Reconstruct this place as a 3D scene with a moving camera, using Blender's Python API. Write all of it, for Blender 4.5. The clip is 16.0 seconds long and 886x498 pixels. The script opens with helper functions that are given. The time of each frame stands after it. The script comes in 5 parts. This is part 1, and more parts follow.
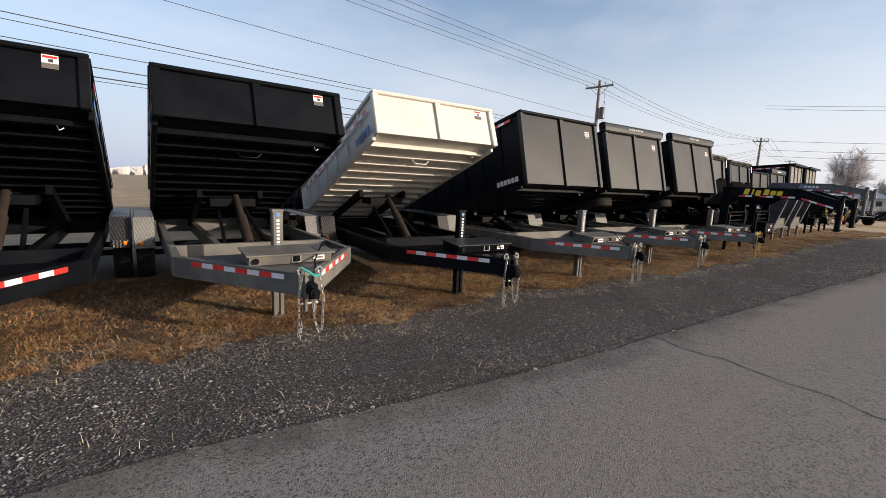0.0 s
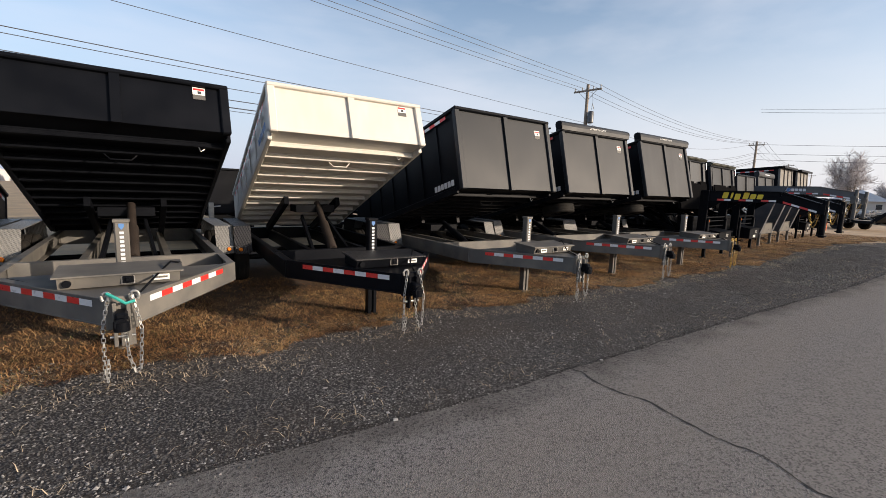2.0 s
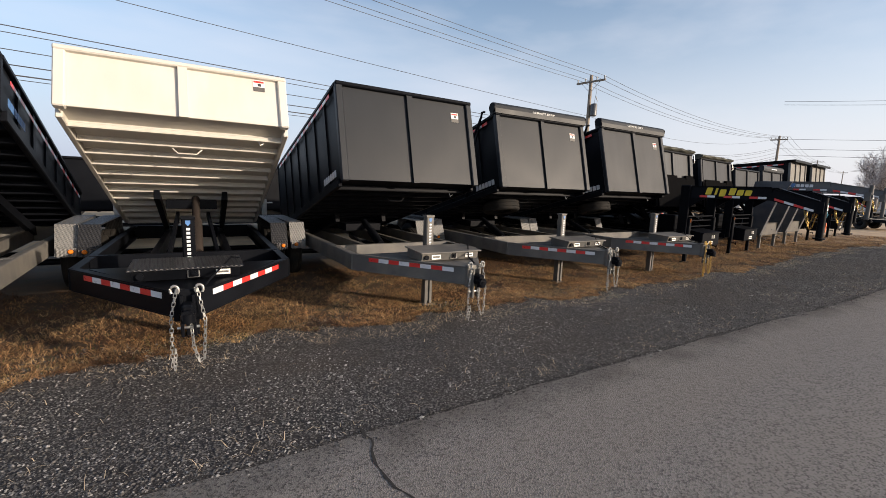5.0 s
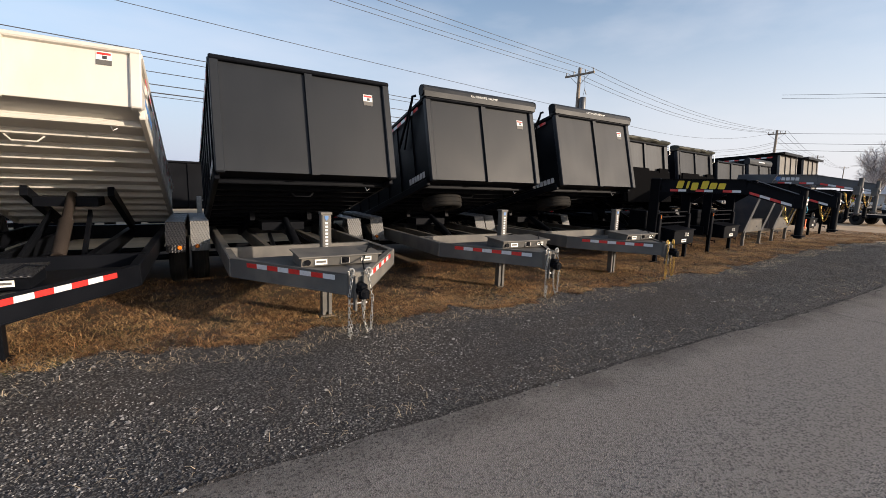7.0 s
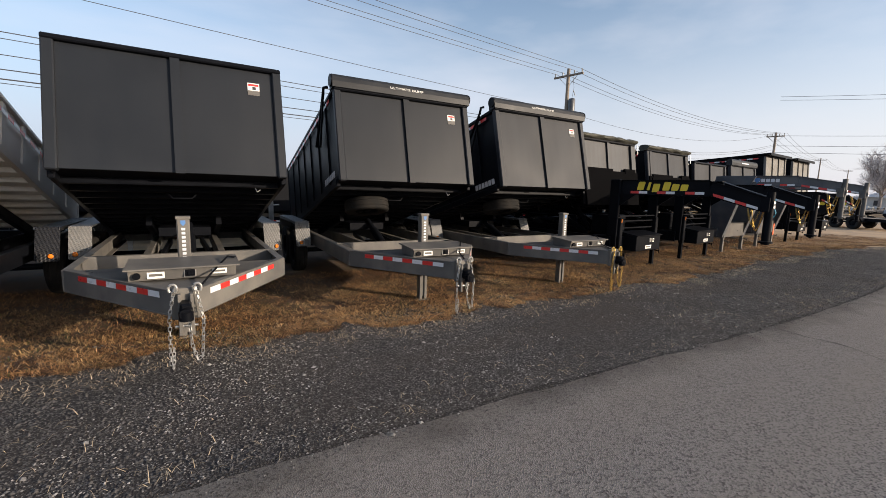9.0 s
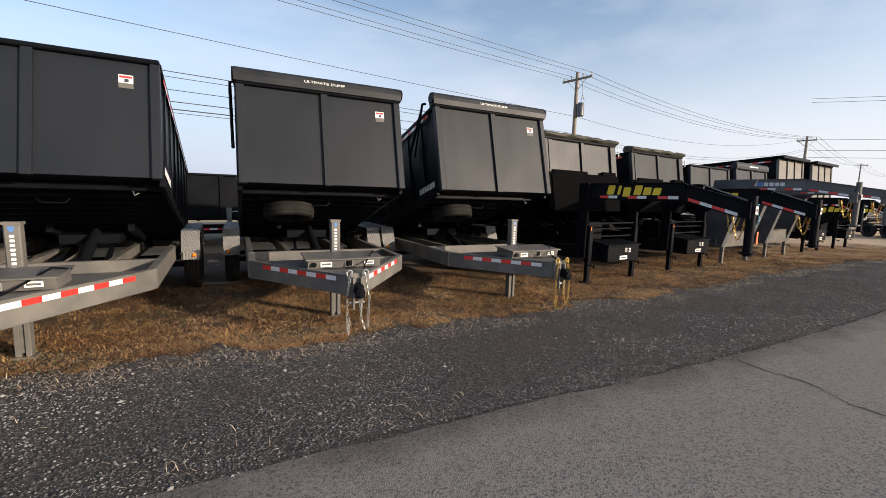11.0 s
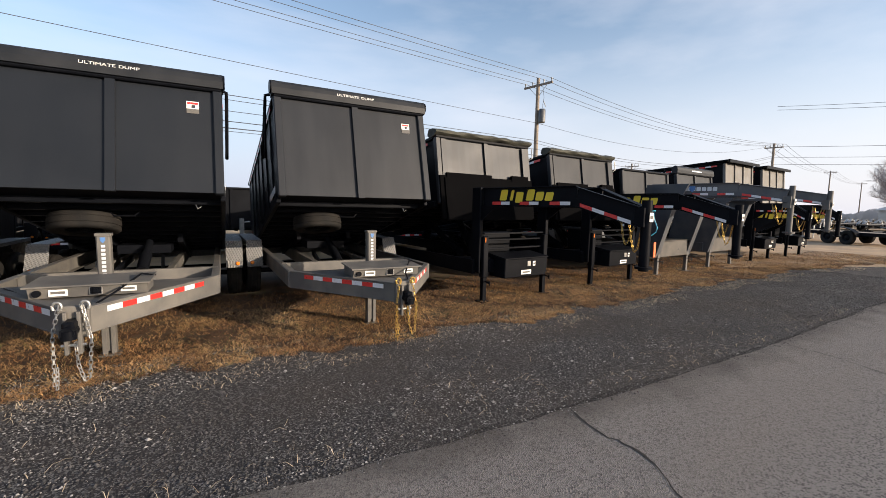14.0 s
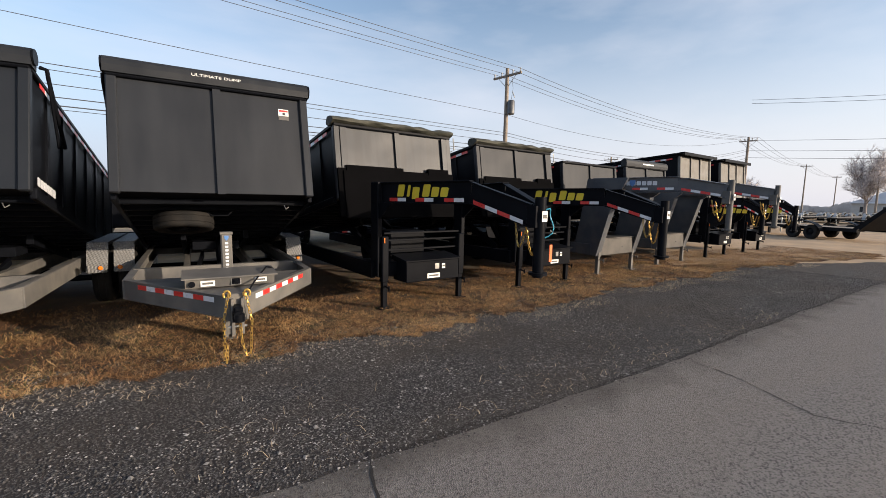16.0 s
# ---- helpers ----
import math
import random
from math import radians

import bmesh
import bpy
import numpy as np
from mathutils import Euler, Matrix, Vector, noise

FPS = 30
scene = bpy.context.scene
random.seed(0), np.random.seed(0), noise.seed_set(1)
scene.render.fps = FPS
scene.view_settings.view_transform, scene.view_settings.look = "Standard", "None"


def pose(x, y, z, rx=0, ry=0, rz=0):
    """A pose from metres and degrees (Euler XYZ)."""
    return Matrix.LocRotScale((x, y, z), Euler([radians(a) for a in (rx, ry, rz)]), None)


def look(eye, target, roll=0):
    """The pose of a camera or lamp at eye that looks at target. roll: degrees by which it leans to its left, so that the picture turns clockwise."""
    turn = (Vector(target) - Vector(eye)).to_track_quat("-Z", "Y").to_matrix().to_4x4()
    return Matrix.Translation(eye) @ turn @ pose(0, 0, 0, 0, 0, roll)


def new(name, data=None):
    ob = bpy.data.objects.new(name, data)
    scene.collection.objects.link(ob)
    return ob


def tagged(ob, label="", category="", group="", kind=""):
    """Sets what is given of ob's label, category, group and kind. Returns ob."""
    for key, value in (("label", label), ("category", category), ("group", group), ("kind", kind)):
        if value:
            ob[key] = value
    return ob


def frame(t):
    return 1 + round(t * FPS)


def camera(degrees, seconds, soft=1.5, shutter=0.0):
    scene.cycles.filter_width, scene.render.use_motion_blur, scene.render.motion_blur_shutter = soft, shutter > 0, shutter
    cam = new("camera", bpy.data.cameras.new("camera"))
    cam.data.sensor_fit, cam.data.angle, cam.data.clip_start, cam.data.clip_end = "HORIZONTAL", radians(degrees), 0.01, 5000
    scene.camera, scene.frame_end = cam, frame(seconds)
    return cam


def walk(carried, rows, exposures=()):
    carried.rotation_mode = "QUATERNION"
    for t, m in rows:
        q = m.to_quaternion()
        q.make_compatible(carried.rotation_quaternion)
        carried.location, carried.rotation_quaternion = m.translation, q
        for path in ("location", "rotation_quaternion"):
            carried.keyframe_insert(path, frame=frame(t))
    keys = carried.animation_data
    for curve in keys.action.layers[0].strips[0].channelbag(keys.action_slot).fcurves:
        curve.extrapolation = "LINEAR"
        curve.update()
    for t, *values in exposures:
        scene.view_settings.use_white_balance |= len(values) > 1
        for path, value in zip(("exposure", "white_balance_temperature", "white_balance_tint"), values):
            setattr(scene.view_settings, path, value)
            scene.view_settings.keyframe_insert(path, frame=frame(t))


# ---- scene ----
# ---- camera and walk ----
EXPOSURE, SKY, SUN, CLOUD = 0.85, 0.13, 3.3, 4.5
cam = camera(93.1, 16.0, 0.8)
ROWS = [
    (0.0, 0.159, -1.763, 1.620, -39.67, -8.71, 2.47),
    (0.5, 0.518, -1.812, 1.636, -39.11, -8.22, 2.37),
    (1.0, 0.850, -1.841, 1.625, -38.80, -7.98, 2.18),
    (1.5, 1.206, -1.837, 1.630, -39.07, -7.83, 2.32),
    (2.0, 1.584, -1.905, 1.628, -39.44, -7.76, 1.97),
    (2.5, 1.950, -1.963, 1.636, -39.01, -7.80, 2.47),
    (3.0, 2.306, -1.956, 1.639, -38.68, -8.07, 2.35),
    (3.5, 2.624, -1.985, 1.648, -38.56, -7.96, 2.12),
    (4.0, 2.999, -2.048, 1.649, -37.81, -7.84, 2.19),
    (6.5, 4.932, -2.153, 1.606, -36.60, -8.54, 1.95),
    (7.0, 5.274, -2.176, 1.606, -36.83, -8.50, 1.73),
    (7.5, 5.665, -2.260, 1.611, -36.49, -8.46, 1.87),
    (8.0, 6.014, -2.308, 1.600, -36.45, -8.54, 2.19),
    (8.5, 6.354, -2.316, 1.614, -36.47, -8.21, 2.23),
    (9.0, 6.736, -2.371, 1.600, -36.33, -7.97, 1.65),
    (11.5, 8.654, -2.629, 1.575, -32.55, -6.63, 1.73),
    (12.0, 8.992, -2.632, 1.599, -32.46, -6.23, 1.83),
    (12.5, 9.372, -2.679, 1.593, -33.15, -5.79, 1.61),
    (13.0, 9.705, -2.703, 1.587, -33.20, -5.59, 1.83),
    (13.5, 10.089, -2.710, 1.590, -34.09, -5.55, 1.69),
    (14.0, 10.475, -2.765, 1.587, -34.79, -5.65, 1.09),
    (14.5, 10.848, -2.864, 1.622, -34.68, -5.89, 1.28),
    (15.0, 11.224, -2.895, 1.613, -34.82, -6.24, 1.05),
    (15.5, 11.614, -2.926, 1.652, -35.85, -6.75, 1.09),
    (16.0, 12.025, -2.987, 1.667, -36.48, -6.55, 1.06),
]


def aim(x, y, z, yaw, pitch, roll):
    a, p = radians(yaw), radians(pitch)
    return look((x, y, z), (x - math.sin(a) * math.cos(p), y + math.cos(a) * math.cos(p), z + math.sin(p)), roll)


walk(cam, [(t, aim(*r)) for t, *r in ROWS], [(0.0, EXPOSURE, 6550, 14), (9.2, EXPOSURE, 6550, 14), (12.0, EXPOSURE + 0.17, 6550, 14), (14.5, EXPOSURE + 0.15, 6550, 14), (16.0, EXPOSURE + 0.06, 6550, 14)])

# ---- sky and sun ----
SUN_ELEV, SUN_AZ = 13.0, 147.0  # degrees; azimuth clockwise from +y
world = bpy.data.worlds.new("sky")
scene.world = world
world.use_nodes = True
wn, wl = world.node_tree.nodes, world.node_tree.links
sky = wn.new("ShaderNodeTexSky")
sky.sky_type, sky.sun_disc = "NISHITA", False
sky.sun_elevation, sky.sun_rotation = radians(SUN_ELEV), radians(SUN_AZ)
sky.air_density, sky.dust_density, sky.ozone_density = 1.0, 1.8, 1.2
# thin high cloud: soft streaks mixed over the sky
wco = wn.new("ShaderNodeTexCoord")
wmap = wn.new("ShaderNodeMapping")
wmap.inputs["Scale"].default_value = (1.2, 2.2, 6.0)
wmap.inputs["Rotation"].default_value = (0.0, 0.35, 0.6)
wno = wn.new("ShaderNodeTexNoise")
wno.inputs["Scale"].default_value, wno.inputs["Detail"].default_value = 1.6, 6.0
wra = wn.new("ShaderNodeMapRange")
wra.inputs["From Min"].default_value, wra.inputs["From Max"].default_value = 0.42, 0.8
wra.inputs["To Max"].default_value = 0.38
wmx = wn.new("ShaderNodeMix")
wmx.data_type = "RGBA"
wmx.inputs["B"].default_value = (CLOUD, CLOUD * 1.0, CLOUD * 1.02, 1)
wbg = wn["Background"]
wbg.inputs["Strength"].default_value = SKY
wl.new(wco.outputs["Generated"], wmap.inputs["Vector"])
wl.new(wmap.outputs["Vector"], wno.inputs["Vector"])
wl.new(wno.outputs["Fac"], wra.inputs["Value"])
wl.new(wra.outputs["Result"], wmx.inputs["Factor"])
wl.new(sky.outputs["Color"], wmx.inputs["A"])
# haze that pales the sky towards the horizon
wse = wn.new("ShaderNodeSeparateXYZ")
whr = wn.new("ShaderNodeMapRange")
whr.interpolation_type = "SMOOTHSTEP"
whr.inputs["From Min"].default_value, whr.inputs["From Max"].default_value = 0.0, 0.42
whr.inputs["To Min"].default_value, whr.inputs["To Max"].default_value = 0.85, 0.0
whz = wn.new("ShaderNodeMix")
whz.data_type = "RGBA"
wl.new(wco.outputs["Generated"], wse.inputs[0])
wsx = wn.new("ShaderNodeMapRange")
wsx.inputs["From Min"].default_value, wsx.inputs["From Max"].default_value = 0.0, 1.0
whc = wn.new("ShaderNodeMix")
whc.data_type = "RGBA"
whc.inputs["A"].default_value, whc.inputs["B"].default_value = (2.25, 2.65, 3.5, 1), (3.55, 3.65, 3.98, 1)
wl.new(wse.outputs["X"], wsx.inputs["Value"])
wl.new(wsx.outputs["Result"], whc.inputs["Factor"])
wl.new(whc.outputs["Result"], whz.inputs["B"])
wl.new(wse.outputs["Z"], whr.inputs["Value"])
wl.new(whr.outputs["Result"], whz.inputs["Factor"])
wl.new(wmx.outputs["Result"], whz.inputs["A"])
wl.new(whz.outputs["Result"], wbg.inputs["Color"])
sun = new("sun", bpy.data.lights.new("sun", "SUN"))
sun.data.energy, sun.data.angle, sun.data.color = SUN, radians(0.6), (1.0, 0.86, 0.68)
_e, _a = radians(SUN_ELEV), radians(SUN_AZ)
sun.matrix_world = look((40 * math.sin(_a) * math.cos(_e), 40 * math.cos(_a) * math.cos(_e), 40 * math.sin(_e)), (0, 0, 0))


# ---- materials ----
def mat(name, base, rough=0.5, metal=0.0, vary=0.2, scale=2.0, fine=90.0, bump=0.15, island=0.0, dust=None, dust_amt=0.0, streak=(3, 3, 3), spread=0.12, spec=0.5):
    """A painted, earthen or metal surface: two scales of colour change, fine relief, and a coat of dust if wanted."""
    m = bpy.data.materials.new(name)
    m.use_nodes = True
    n, l = m.node_tree.nodes, m.node_tree.links
    b = n["Principled BSDF"]
    co = n.new("ShaderNodeTexCoord")
    big = n.new("ShaderNodeTexNoise")
    big.inputs["Scale"].default_value, big.inputs["Detail"].default_value = scale, 5
    small = n.new("ShaderNodeTexNoise")
    small.inputs["Scale"].default_value, small.inputs["Detail"].default_value = fine, 3
    for t in (big, small):
        l.new(co.outputs["Object"], t.inputs["Vector"])
    add = n.new("ShaderNodeMath")
    add.operation = "MULTIPLY_ADD"
    add.inputs[1].default_value = 0.4
    l.new(small.outputs["Fac"], add.inputs[0])
    l.new(big.outputs["Fac"], add.inputs[2])
    ra = n.new("ShaderNodeMapRange")
    ra.inputs["From Min"].default_value, ra.inputs["From Max"].default_value = 0.45, 0.95
    ra.inputs["To Min"].default_value, ra.inputs["To Max"].default_value = 1 - vary, 1 + vary
    l.new(add.outputs[0], ra.inputs["Value"])
    value = ra.outputs["Result"]
    if island:
        geo = n.new("ShaderNodeNewGeometry")
        ri = n.new("ShaderNodeMapRange")
        ri.inputs["To Min"].default_value, ri.inputs["To Max"].default_value = 1 - island, 1 + island
        l.new(geo.outputs["Random Per Island"], ri.inputs["Value"])
        mu = n.new("ShaderNodeMath")
        mu.operation = "MULTIPLY"
        l.new(value, mu.inputs[0])
        l.new(ri.outputs["Result"], mu.inputs[1])
        value = mu.outputs[0]
    col = n.new("ShaderNodeVectorMath")
    col.operation = "SCALE"
    col.inputs[0].default_value = base
    l.new(value, col.inputs["Scale"])
    colour = col.outputs[0]
    if dust:
        mp = n.new("ShaderNodeMapping")
        mp.inputs["Scale"].default_value = streak
        sn = n.new("ShaderNodeTexNoise")
        sn.inputs["Scale"].default_value, sn.inputs["Detail"].default_value = 1.0, 6
        sr = n.new("ShaderNodeMapRange")
        sr.inputs["From Min"].default_value, sr.inputs["From Max"].default_value = 0.5 - spread, 0.5 + spread
        sr.inputs["To Max"].default_value = dust_amt
        mx = n.new("ShaderNodeMix")
        mx.data_type = "RGBA"
        mx.inputs["B"].default_value = (*dust, 1)
        l.new(co.outputs["Object"], mp.inputs["Vector"])
        l.new(mp.outputs["Vector"], sn.inputs["Vector"])
        l.new(sn.outputs["Fac"], sr.inputs["Value"])
        l.new(sr.outputs["Result"], mx.inputs["Factor"])
        l.new(colour, mx.inputs["A"])
        colour = mx.outputs["Result"]
    l.new(colour, b.inputs["Base Color"])
    rr = n.new("ShaderNodeMapRange")
    rr.inputs["To Min"].default_value, rr.inputs["To Max"].default_value = max(rough - 0.12, 0.05), min(rough + 0.15, 1)
    l.new(big.outputs["Fac"], rr.inputs["Value"])
    l.new(rr.outputs["Result"], b.inputs["Roughness"])
    b.inputs["Metallic"].default_value = metal
    b.inputs["Specular IOR Level"].default_value = spec
    if bump:
        bp = n.new("ShaderNodeBump")
        bp.inputs["Strength"].default_value, bp.inputs["Distance"].default_value = bump, 0.01
        l.new(small.outputs["Fac"], bp.inputs["Height"])
        l.new(bp.outputs["Normal"], b.inputs["Normal"])
    return m


def speckled(name, dark, light, scale, share, rough, relief, patch, patch_col, patch_scale, stretch=(1, 1, 1)):
    """Broken stone bound or loose: cells of two tones, with larger patches worn or dusty, and relief."""
    m = bpy.data.materials.new(name)
    m.use_nodes = True
    n, l = m.node_tree.nodes, m.node_tree.links
    b = n["Principled BSDF"]
    co = n.new("ShaderNodeTexCoord")
    vo = n.new("ShaderNodeTexVoronoi")
    vo.inputs["Scale"].default_value = scale
    sep = n.new("ShaderNodeSeparateColor")
    ra = n.new("ShaderNodeMapRange")
    ra.inputs["From Min"].default_value, ra.inputs["From Max"].default_value = 1 - share, 1.0
    mx = n.new("ShaderNodeMix")
    mx.data_type = "RGBA"
    mx.inputs["A"].default_value, mx.inputs["B"].default_value = (*dark, 1), (*light, 1)
    mp = n.new("ShaderNodeMapping")
    mp.inputs["Scale"].default_value = stretch
    big = n.new("ShaderNodeTexNoise")
    big.inputs["Scale"].default_value, big.inputs["Detail"].default_value = patch_scale, 7
    pr = n.new("ShaderNodeMapRange")
    pr.inputs["From Min"].default_value, pr.inputs["From Max"].default_value = 0.4, 0.68
    pr.inputs["To Max"].default_value = patch
    m2 = n.new("ShaderNodeMix")
    m2.data_type = "RGBA"
    m2.inputs["B"].default_value = (*patch_col, 1)
    no = n.new("ShaderNodeTexNoise")
    no.inputs["Scale"].default_value, no.inputs["Detail"].default_value = scale * 0.35, 4
    bp = n.new("ShaderNodeBump")
    bp.inputs["Strength"].default_value, bp.inputs["Distance"].default_value = relief, 0.02
    ad = n.new("ShaderNodeMath")
    l.new(co.outputs["Object"], vo.inputs["Vector"])
    l.new(co.outputs["Object"], no.inputs["Vector"])
    l.new(co.outputs["Object"], mp.inputs["Vector"])
    l.new(mp.outputs["Vector"], big.inputs["Vector"])
    l.new(vo.outputs["Color"], sep.inputs["Color"])
    l.new(sep.outputs["Red"], ra.inputs["Value"])
    l.new(ra.outputs["Result"], mx.inputs["Factor"])
    l.new(mx.outputs["Result"], m2.inputs["A"])
    l.new(big.outputs["Fac"], pr.inputs["Value"])
    l.new(pr.outputs["Result"], m2.inputs["Factor"])
    l.new(m2.outputs["Result"], b.inputs["Base Color"])
    l.new(vo.outputs["Distance"], ad.inputs[0])
    l.new(no.outputs["Fac"], ad.inputs[1])
    l.new(ad.outputs[0], bp.inputs["Height"])
    l.new(bp.outputs["Normal"], b.inputs["Normal"])
    b.inputs["Roughness"].default_value = rough
    b.inputs["Specular IOR Level"].default_value = 0.25
    return m


def tread(name, base, rough, metal):
    """Diamond tread plate: raised bars by a brick-like wave pair."""
    m = mat(name, base, rough, metal, 0.2, 3, 60, 0)
    n, l = m.node_tree.nodes, m.node_tree.links
    co = n.new("ShaderNodeTexCoord")
    sep = n.new("ShaderNodeSeparateXYZ")
    l.new(co.outputs["Object"], sep.inputs[0])
    outs = []
    for s in (1, -1):
        a = n.new("ShaderNodeMath")
        a.operation = "MULTIPLY_ADD"
        a.inputs[1].default_value = s
        l.new(sep.outputs["Z"], a.inputs[0])
        l.new(sep.outputs["X" if s > 0 else "Y"], a.inputs[2])
        w = n.new("ShaderNodeMath")
        w.operation = "MULTIPLY"
        w.inputs[1].default_value = 160
        l.new(a.outputs[0], w.inputs[0])
        si = n.new("ShaderNodeMath")
        si.operation = "SINE"
        l.new(w.outputs[0], si.inputs[0])
        outs.append(si)
    mu = n.new("ShaderNodeMath")
    mu.operation = "MULTIPLY"
    l.new(outs[0].outputs[0], mu.inputs[0])
    l.new(outs[1].outputs[0], mu.inputs[1])
    bp = n.new("ShaderNodeBump")
    bp.inputs["Strength"].default_value, bp.inputs["Distance"].default_value = 0.7, 0.006
    l.new(mu.outputs[0], bp.inputs["Height"])
    l.new(bp.outputs["Normal"], n["Principled BSDF"].inputs["Normal"])
    return m


DUST = (0.2, 0.2, 0.195)
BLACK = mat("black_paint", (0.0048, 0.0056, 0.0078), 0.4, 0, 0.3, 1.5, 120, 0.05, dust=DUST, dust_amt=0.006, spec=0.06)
# Bed fronts: lighter than the black sides, with dust and sunlight in the tone.
CHAR_LIT = mat("charcoal_paint_lit", (0.0105, 0.0132, 0.0176), 0.45, 0, 0.18, 1.2, 140, 0.06, dust=DUST, dust_amt=0.035, streak=(2.5, 2.5, 0.9), spread=0.3, spec=0.22)
CHAR_DUST_LIT = mat("charcoal_paint_dusty_lit", (0.0125, 0.0148, 0.019), 0.5, 0, 0.2, 1.4, 140, 0.06, dust=(0.23, 0.24, 0.25), dust_amt=0.06, streak=(4, 4, 0.8), spread=0.28, spec=0.22)
FROST = mat("charcoal_paint_dried_wash", (0.0105, 0.013, 0.0168), 0.5, 0, 0.2, 1.4, 140, 0.06, dust=(0.17, 0.2, 0.23), dust_amt=0.05, streak=(9, 9, 1.1), spread=0.1, spec=0.4)
WHITE = mat("white_paint", (0.58, 0.555, 0.5), 0.45, 0, 0.05, 1.5, 90, 0.05, dust=(0.5, 0.45, 0.38), dust_amt=0.25, streak=(6, 6, 1.5))
GREY = mat("grey_paint", (0.10, 0.097, 0.092), 0.55, 0, 0.12, 1.6, 100, 0.06, dust=(0.3, 0.27, 0.22), dust_amt=0.25, spec=0.25)
GREY_D = mat("dark_grey_paint", (0.07, 0.066, 0.06), 0.5, 0, 0.12, 1.6, 100, 0.06, dust=(0.25, 0.22, 0.18), dust_amt=0.2, spec=0.25)
SLATE = mat("slate_paint", (0.062, 0.069, 0.08), 0.4, 0, 0.12, 1.6, 100, 0.05, dust=(0.3, 0.27, 0.22), dust_amt=0.15)
TREAD_G = tread("grey_tread_plate", (0.17, 0.168, 0.162), 0.45, 0.05)
TREAD_B = tread("black_tread_plate", (0.02, 0.02, 0.022), 0.35, 0.1)
RUBBER = mat("rubber", (0.011, 0.0108, 0.0105), 0.8, 0, 0.25, 5, 70, 0.3, dust=(0.16, 0.13, 0.1), dust_amt=0.07, spec=0.2)
STEEL = mat("bare_steel", (0.46, 0.45, 0.43), 0.35, 0.9, 0.15, 8, 120, 0.1)
GALV = mat("galvanised", (0.38, 0.38, 0.365), 0.42, 0.75, 0.2, 12, 90, 0.1)
GOLD = mat("zinc_yellow", (0.55, 0.36, 0.1), 0.4, 0.8, 0.2, 12, 90, 0.1)
RUST = mat("worn_steel", (0.03, 0.022, 0.018), 0.7, 0.3, 0.3, 6, 80, 0.3)
RED = mat("red_reflector", (0.62, 0.035, 0.03), 0.3, 0, 0.1, 20, 200, 0.05)
SILVER = mat("white_reflector", (0.68, 0.69, 0.7), 0.3, 0, 0.08, 20, 200, 0.05)
PAPER = mat("white_sticker", (0.78, 0.77, 0.72), 0.5, 0, 0.05, 20, 80, 0)
INK = mat("dark_ink", (0.03, 0.03, 0.035), 0.6, 0, 0.1, 20, 80, 0)
BLUE = mat("blue_emblem", (0.08, 0.2, 0.45), 0.5, 0, 0.1, 20, 80, 0)
YELLOW = mat("yellow_vinyl", (0.75, 0.56, 0.03), 0.45, 0, 0.06, 10, 80, 0)
PALE = mat("pale_vinyl", (0.6, 0.62, 0.64), 0.45, 0, 0.06, 10, 80, 0)
AMBER = mat("amber_lens", (0.75, 0.2, 0.02), 0.2, 0, 0.05, 20, 80, 0)
TEAL = mat("teal_strap", (0.02, 0.3, 0.26), 0.6, 0, 0.1, 20, 80, 0.1)
ORANGE = mat("orange_tag", (0.85, 0.16, 0.04), 0.6, 0, 0.1, 20, 80, 0.1)
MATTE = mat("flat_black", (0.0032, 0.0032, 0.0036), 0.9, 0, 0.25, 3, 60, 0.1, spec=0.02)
TARP = mat("weathered_tarp", (0.03, 0.031, 0.022), 0.75, 0, 0.4, 6, 40, 0.6, dust=(0.1, 0.095, 0.07), dust_amt=0.4, streak=(4, 9, 9))
TIMBER = mat("weathered_pole", (0.24, 0.2, 0.16), 0.85, 0, 0.25, 3, 50, 0.4)
WIRE = mat("wire", (0.05, 0.05, 0.055), 0.6, 0, 0.1, 3, 50, 0)
CERAMIC = mat("insulator", (0.4, 0.4, 0.38), 0.3, 0, 0.1, 6, 50, 0)
BARK = mat("bark", (0.26, 0.23, 0.21), 0.9, 0, 0.25, 4, 40, 0.4)
# Twig and woods colours are lightened to carry the haze of distance.
TWIG_HAZED = mat("twigs", (0.5, 0.46, 0.45), 0.9, 0, 0.2, 2, 30, 0, island=0.25)
WOODS_HAZED = mat("far_woods", (0.47, 0.455, 0.45), 1.0, 0, 0.15, 0.05, 3, 0, island=0.18)
SOIL = mat("dry_field", (0.33, 0.235, 0.13), 0.95, 0, 0.3, 0.4, 9, 0.5, dust=(0.16, 0.13, 0.09), dust_amt=0.5, streak=(1.1, 1.1, 1.1), spread=0.1)
DIRT = mat("pale_dirt", (0.42, 0.29, 0.17), 0.95, 0, 0.2, 0.8, 30, 0.4, dust=(0.28, 0.21, 0.14), dust_amt=0.5, streak=(0.6, 1.4, 1))
STRAW = mat("dry_grass", (0.33, 0.175, 0.07), 0.8, 0, 0.5, 1.5, 6, 0, island=0.6)
GOLDEN = mat("golden_grass", (0.52, 0.33, 0.145), 0.8, 0, 0.4, 1.3, 6, 0, island=0.5)
STALK = mat("pale_stalks", (0.46, 0.37, 0.25), 0.8, 0, 0.25, 0.9, 5, 0, island=0.4)
THATCH = mat("brown_thatch", (0.1, 0.046, 0.021), 0.9, 0, 0.5, 1.3, 6, 0, island=0.6)
GREEN = mat("green_grass", (0.075, 0.095, 0.025), 0.8, 0, 0.25, 2, 30, 0, island=0.4)
